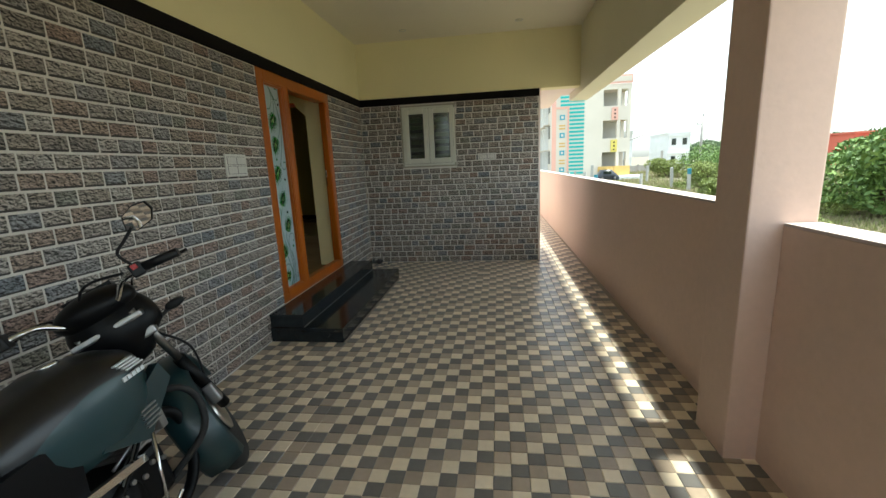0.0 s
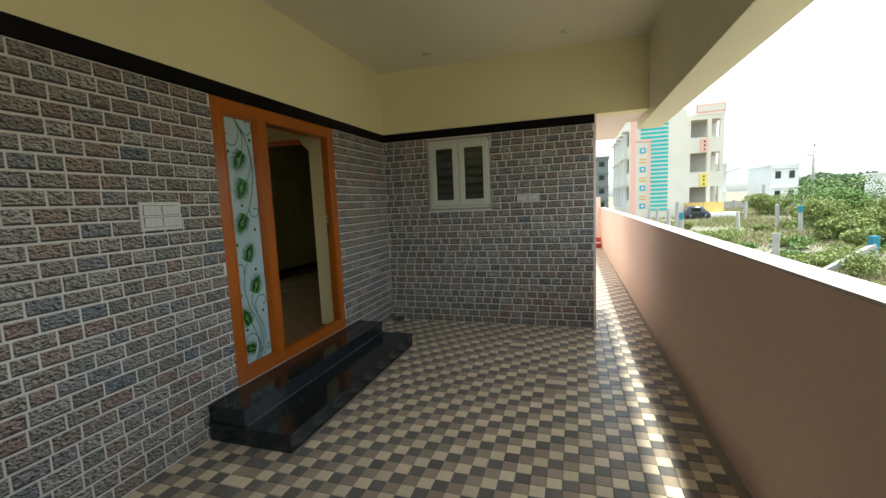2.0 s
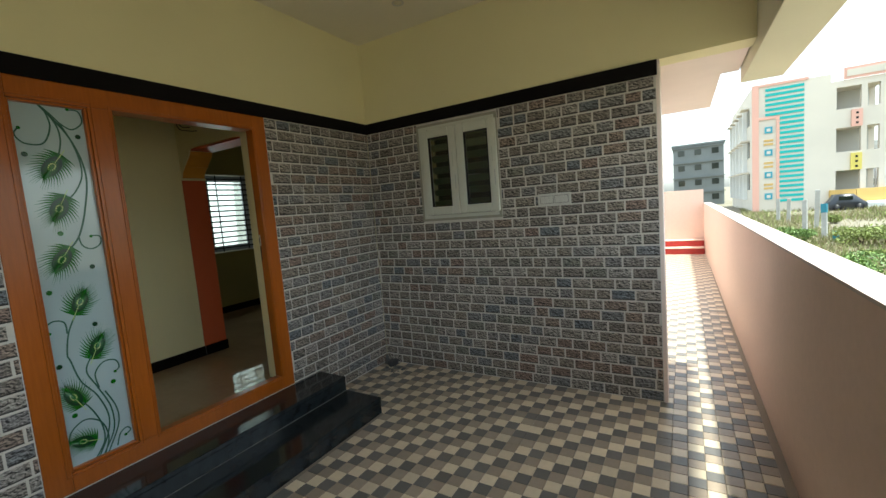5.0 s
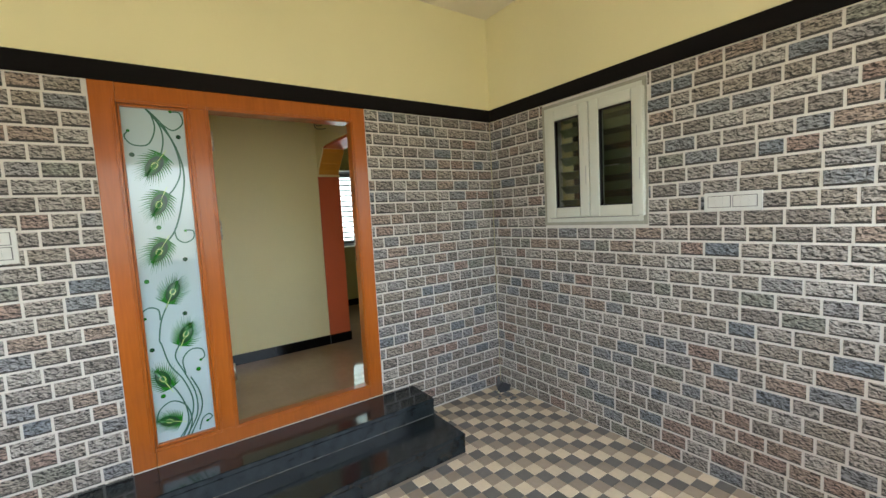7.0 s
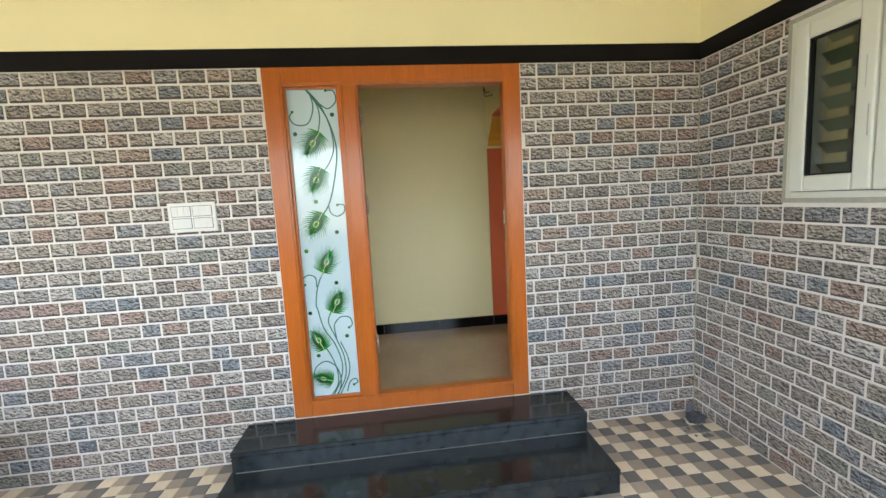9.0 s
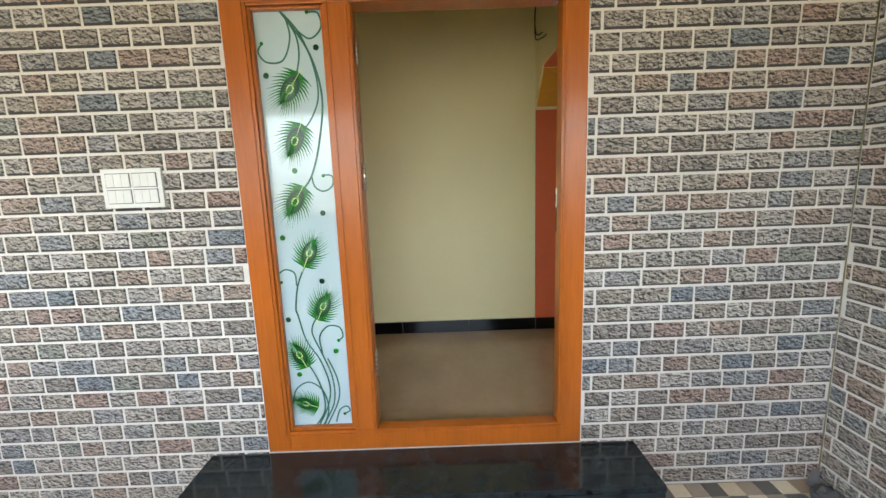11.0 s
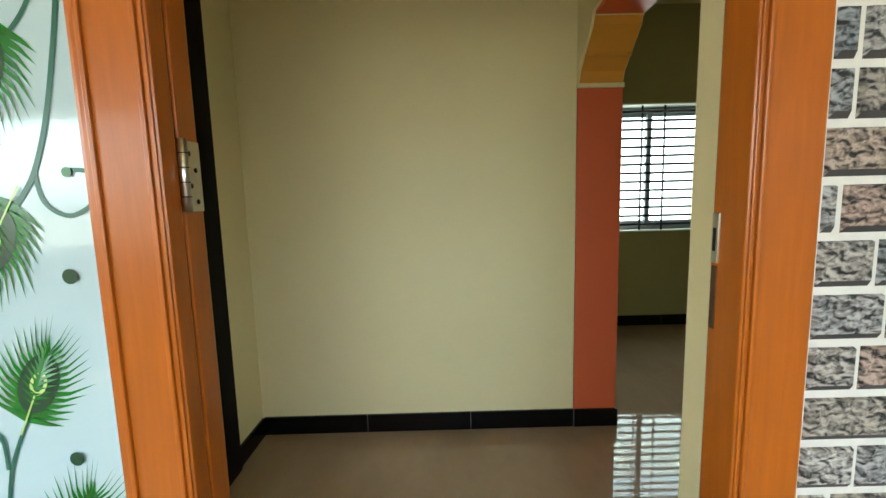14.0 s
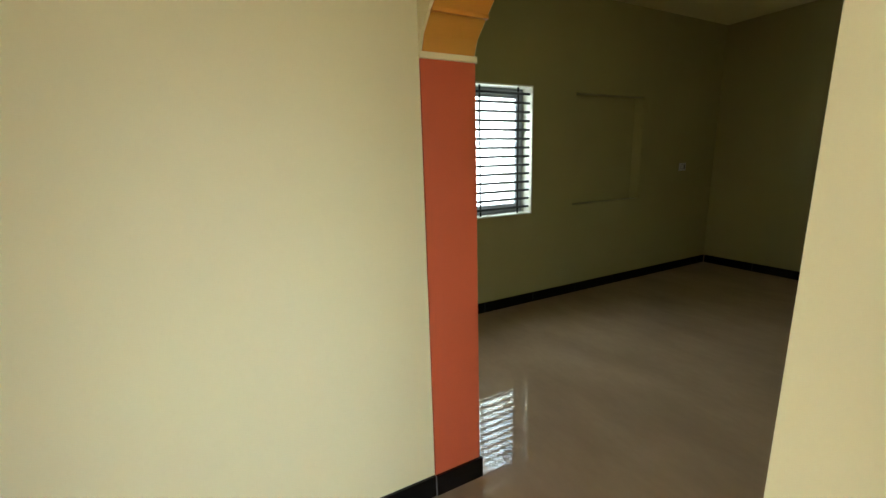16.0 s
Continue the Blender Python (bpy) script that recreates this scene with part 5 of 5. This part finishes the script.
def simple_house(name, x0, x1, y0, dy, h, m, floors, label, wins, trim=None):
    g = -0.85
    b = thing(name, ((x0 + x1) / 2, y0, g), label, "building")
    part("wall", box(x0, x1, y0, y0 + dy, g, g + h), m, b)
    part("roof", box(x0 - 0.2, x1 + 0.2, y0 - 0.2, y0 + dy + 0.2, g + h + 0.003, g + h + 0.25), trim or m, b)
    fh = h / floors
    for f in range(floors):
        part("floor_band", box(x0 - 0.15, x1 + 0.15, y0 - 0.3, y0 - 0.003, g + f * fh + fh * 0.86, g + f * fh + fh * 0.9), m, b)
        for i in range(wins):
            wd = (x1 - x0) / wins
            a = x0 + wd * (i + 0.3)
            w = part("window", box(a, a + wd * 0.4, y0 - 0.06, y0 - 0.002, g + f * fh + fh * 0.35, g + f * fh + fh * 0.72), DARKGLASS, b)
            part("window_frame", box(a - 0.08, a + wd * 0.4 + 0.08, y0 - 0.05, y0 - 0.003, g + f * fh + fh * 0.28, g + f * fh + fh * 0.34), m, w)
    return b


apartment()
simple_house("white_house", 31.2, 34.7, 71, 9, 5.9, PALEB, 2, "white two-storey house with dark windows beyond the field", 2)
simple_house("white_house", 25.2, 27.4, 78, 9, 5.2, PALEB, 2, "narrow pale house with one dark window beyond the field", 1)
simple_house("grey_house", 26.5, 29.8, 86, 6, 7.4, SHADEB, 2, "small grey rooftop block behind the white houses", 1)
simple_house("grey_building", 1.5, 7.6, 66, 12, 8.5, mat("grey_shell_render", (0.2, 0.22, 0.22), 0.8, stain=0.3, sscale=0.5), 4, "dark grey unfinished building wrapped in netting and poles", 3)
simple_house("red_house", 45.5, 51.5, 52, 8, 3.9, mat("red_house_paint", (0.6, 0.14, 0.09), 0.8, stain=0.2, sscale=0.4), 1, "low brick-red house behind the green bushes", 2)
simple_house("pale_house", 40.0, 44.8, 60, 6, 3.7, PALEB, 1, "low pale house behind the green bushes", 1)
fw = thing("compound_wall", (25, 62, -0.85), "long low grey compound wall with posts across the field", "wall")
part("wall_run", box(16.5, 40, 62, 62.2, -0.85, 0.12), CONC, fw)
for i in range(14):
    part("wall_post", box(16.6 + i * 1.7, 16.9 + i * 1.7, 61.85, 61.999, -0.85, 0.3 + (1.9 if i % 5 == 1 else 0)), CONC, fw)


def power_pole(x, y, h, arm=True):
    p = thing("utility_pole", (x, y, -0.85), "tall grey concrete utility pole with a short crossarm", "utility pole")
    part("shaft", tube([(x, y, -0.9), (x, y, -0.85 + h)], 0.24, 8, 0.8), CONC, p)
    part("crossarm", box(x - 0.9, x + 0.3, y - 0.08, y + 0.08, h - 2.2, h - 2.05), CONC, p)
    part("insulator", tube([(x - 0.75, y, h - 2.05), (x - 0.75, y, h - 1.7)], 0.08, 8), CONC, p)
    part("insulator", tube([(x, y, h - 0.85), (x, y, h - 0.5)], 0.1, 8), BLACK, p)


power_pole(36.0, 70.0, 8.4)
sl = thing("street_lamp", (22.6, 66, -0.85), "leaning street lamp with a flat grey head above the houses", "street lamp")
part("pole", tube([(22.6, 66, -0.9), (22.6, 66, 4.2)], 0.1, 8), CONC, sl)
part("lamp_arm", tube([(22.6, 66, 3.9), (25.6, 66, 4.9)], 0.12, 6), CONC, sl)
ca = thing("parked_car", (12.9, 37.6, -0.85), "small dark parked hatchback in front of the apartment block", "car")
rings = []
for x, w, z0, z1 in ((11.9, 0.7, -0.75, -0.35), (12.05, 0.8, -0.8, -0.2), (12.35, 0.8, -0.8, 0.3), (13.2, 0.8, -0.8, 0.32), (13.7, 0.8, -0.8, -0.15), (13.95, 0.7, -0.75, -0.3)):
    rings.append([(x, 37.6 - w, z0), (x, 37.6 + w, z0), (x, 37.6 + w * 0.85, z1), (x, 37.6 - w * 0.85, z1)])
bm = bmesh.new()
bm_loft(bm, rings)
part("body", bm, mat("dark_car_paint", (0.03, 0.035, 0.045), 0.35), ca)
for x in (12.3, 13.5):
    bm = bmesh.new()
    bm_lathe(bm, [(0.0, -0.1), (0.23, -0.1), (0.23, 0.1), (0.0, 0.1)], (x, 36.85, -0.62), "Y", 16)
    part("wheel", bm, BLACK, ca)
part("window", box(12.4, 13.15, 36.83, 36.86, -0.1, 0.18), DARKGLASS, ca)


# ---- floor of small checker tiles and brick cladding: last, as pieces ----
TILES = [mat("beige_tile", (0.84, 0.71, 0.53), 0.33, piece=0.25, grain=0.15, gscale=30, stain=0.15, sscale=2, bump=0.2, bscale=60),
         mat("charcoal_tile", (0.185, 0.172, 0.158), 0.33, piece=0.3, grain=0.2, gscale=30, stain=0.15, sscale=2, bump=0.2, bscale=60),
         mat("brown_tile", (0.45, 0.355, 0.265), 0.33, piece=0.3, grain=0.2, gscale=30, stain=0.2, sscale=2, bump=0.2, bscale=60)]
floor = structure("floor", box(-0.02, 3.6, BACK, 8.76, -0.12, -0.004), mat("tile_grout", (0.3, 0.25, 0.2), 0.85), "porch floor of small checkered beige, brown and charcoal tiles")
CELL = 0.0865


def tile_piece(me_name, m):
    bm = bmesh.new()
    a, b, z0, z1 = CELL / 2 - 0.0007, CELL / 2 - 0.0035, -0.004, 0.0015
    bm_loft(bm, [[(-a, -a, z0), (a, -a, z0), (a, a, z0), (-a, a, z0)], [(-a, -a, z1 - 0.003), (a, -a, z1 - 0.003), (a, a, z1 - 0.003), (-a, a, z1 - 0.003)],
                 [(-b, -b, z1), (b, -b, z1), (b, b, z1), (-b, b, z1)]], smooth=False)
    bm.faces.ensure_lookup_table()
    me = bpy.data.meshes.new(me_name)
    bm.to_mesh(me)
    bm.free()
    me.materials.append(m)
    return me


def lay_floor():
    shapes = [tile_piece("tile", m) for m in TILES]
    base = [np.array([v.co[:] for v in me.vertices]) for me in shapes]
    polys = [list(p.vertices) for p in shapes[0].polygons]
    bulk = [[], [], []]
    for i in range(int(3.5 / CELL) + 1):
        for j in range(int((8.7 - BACK) / CELL)):
            x, y = 0.004 + (i + 0.5) * CELL, BACK + 0.01 + (j + 0.5) * CELL
            if x > parx(y) - CELL * 0.2  or y > 8.2 or (y > 0 and x < 2.0) or (0 < y < 0.2 and x < CX) or (x < 0.66 and -2.98 < y < -0.96):
                continue
            # each moulded tile holds six by six cells and some were laid turned
            bi, bj = i // 5, j // 5
            turn = (bi * 7 + bj * 13 + bi * bj * 3) % 11
            k = (i + j * 2) % 3
            if turn == 0 and (i % 5 == 0):
                k = (k + 1) % 3
            if 1.15 < x < 2.3 and -3.95 < y < -2.05:
                ob = new("tile", shapes[k])
                ob.location = (x, y, 0)
                ob.parent = floor
            else:
                bulk[k].append(base[k] + np.array((x, y, 0)))
    for k in range(3):
        nv = len(base[k])
        vs = np.concatenate(bulk[k])
        faces = [[v + nv * q for v in p] for q in range(len(bulk[k])) for p in polys]
        me = bpy.data.meshes.new("tiles")
        me.from_pydata(vs.tolist(), [], faces)
        me.materials.append(TILES[k])
        tagged(new("tiles", me), "", "", "", "stuff").parent = floor


lay_floor()

# charcoal lower bevel of each brick: its under-edge shadow put into the colour
BRICKSHADE = mat("brick_edge_shade", (0.055, 0.049, 0.046), 0.7, grain=0.3, gscale=40)
COURSE, JOINT = 0.0852, 0.0118


def clad(parent, u_from, u_to, z_to, place, holes, near, seed):
    """Courses of bricks of three lengths, cut at the openings. place(u, z) gives the matrix of a piece."""
    r = random.Random(seed)
    lengths = (0.1, 0.118, 0.14, 0.162)
    shared = {}
    def mesh_for(ln, ht):
        key = (round(ln / 0.006) * 0.006, round(ht / 0.006) * 0.006) if ln not in lengths else (ln, round(ht, 3))
        if key in shared:
            return shared[key]
        a, h, d = key[0] / 2, max(0.01, key[1]) / 2, 0.007
        bm = bmesh.new()
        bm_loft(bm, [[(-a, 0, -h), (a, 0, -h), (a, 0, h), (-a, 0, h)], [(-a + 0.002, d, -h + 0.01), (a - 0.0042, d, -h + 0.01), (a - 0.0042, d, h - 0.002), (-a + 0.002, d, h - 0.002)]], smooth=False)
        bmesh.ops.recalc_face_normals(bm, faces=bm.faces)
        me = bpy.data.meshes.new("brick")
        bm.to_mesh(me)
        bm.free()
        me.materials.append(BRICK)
        me.materials.append(BRICKSHADE)
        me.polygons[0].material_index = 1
        shared[key] = me
        return me
    count, verts, faces, slots = 0, [], [], []
    zc = 0.003
    while zc < z_to - 0.02:
        z0, z1 = zc + JOINT / 2, min(zc + COURSE, z_to) - JOINT / 2
        u = u_from + r.uniform(-0.15, -0.02)
        while u < u_to:
            ln = r.choice(lengths)
            spans = [(max(u, u_from + 0.002), min(u + ln, u_to - 0.002))]
            for hu0, hu1, hz0, hz1 in holes:
                if z1 > hz0 and z0 < hz1:
                    nxt = []
                    for a, b in spans:
                        if b <= hu0 or a >= hu1:
                            nxt.append((a, b))
                        else:
                            if a < hu0 - 0.015:
                                nxt.append((a, hu0 - 0.004))
                            if b > hu1 + 0.015:
                                nxt.append((hu1 + 0.004, b))
                    spans = nxt
            for a, b in spans:
                if b - a < 0.011:
                    continue
                uc, zz = (a + b) / 2, (z0 + z1) / 2
                me = mesh_for(ln if abs(b - a - ln) < 1e-6 else b - a, z1 - z0)
                m = place(uc, zz)
                if count < 300 and near(uc, zz):
                    ob = new("brick", me)
                    ob.parent = parent
                    ob.matrix_world = m
                    count += 1
                else:
                    n0 = len(verts)
                    verts.extend([(m @ v.co)[:] for v in me.vertices])
                    faces.extend([[n0 + q for q in p.vertices] for p in me.polygons])
                    slots.extend([p.material_index for p in me.polygons])
            u += ln + JOINT
        zc += COURSE
    me = bpy.data.meshes.new("bricks")
    me.from_pydata(verts, [], faces)
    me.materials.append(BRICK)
    me.materials.append(BRICKSHADE)
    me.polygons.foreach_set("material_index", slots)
    tagged(new("bricks", me), "", "", "", "stuff").parent = parent


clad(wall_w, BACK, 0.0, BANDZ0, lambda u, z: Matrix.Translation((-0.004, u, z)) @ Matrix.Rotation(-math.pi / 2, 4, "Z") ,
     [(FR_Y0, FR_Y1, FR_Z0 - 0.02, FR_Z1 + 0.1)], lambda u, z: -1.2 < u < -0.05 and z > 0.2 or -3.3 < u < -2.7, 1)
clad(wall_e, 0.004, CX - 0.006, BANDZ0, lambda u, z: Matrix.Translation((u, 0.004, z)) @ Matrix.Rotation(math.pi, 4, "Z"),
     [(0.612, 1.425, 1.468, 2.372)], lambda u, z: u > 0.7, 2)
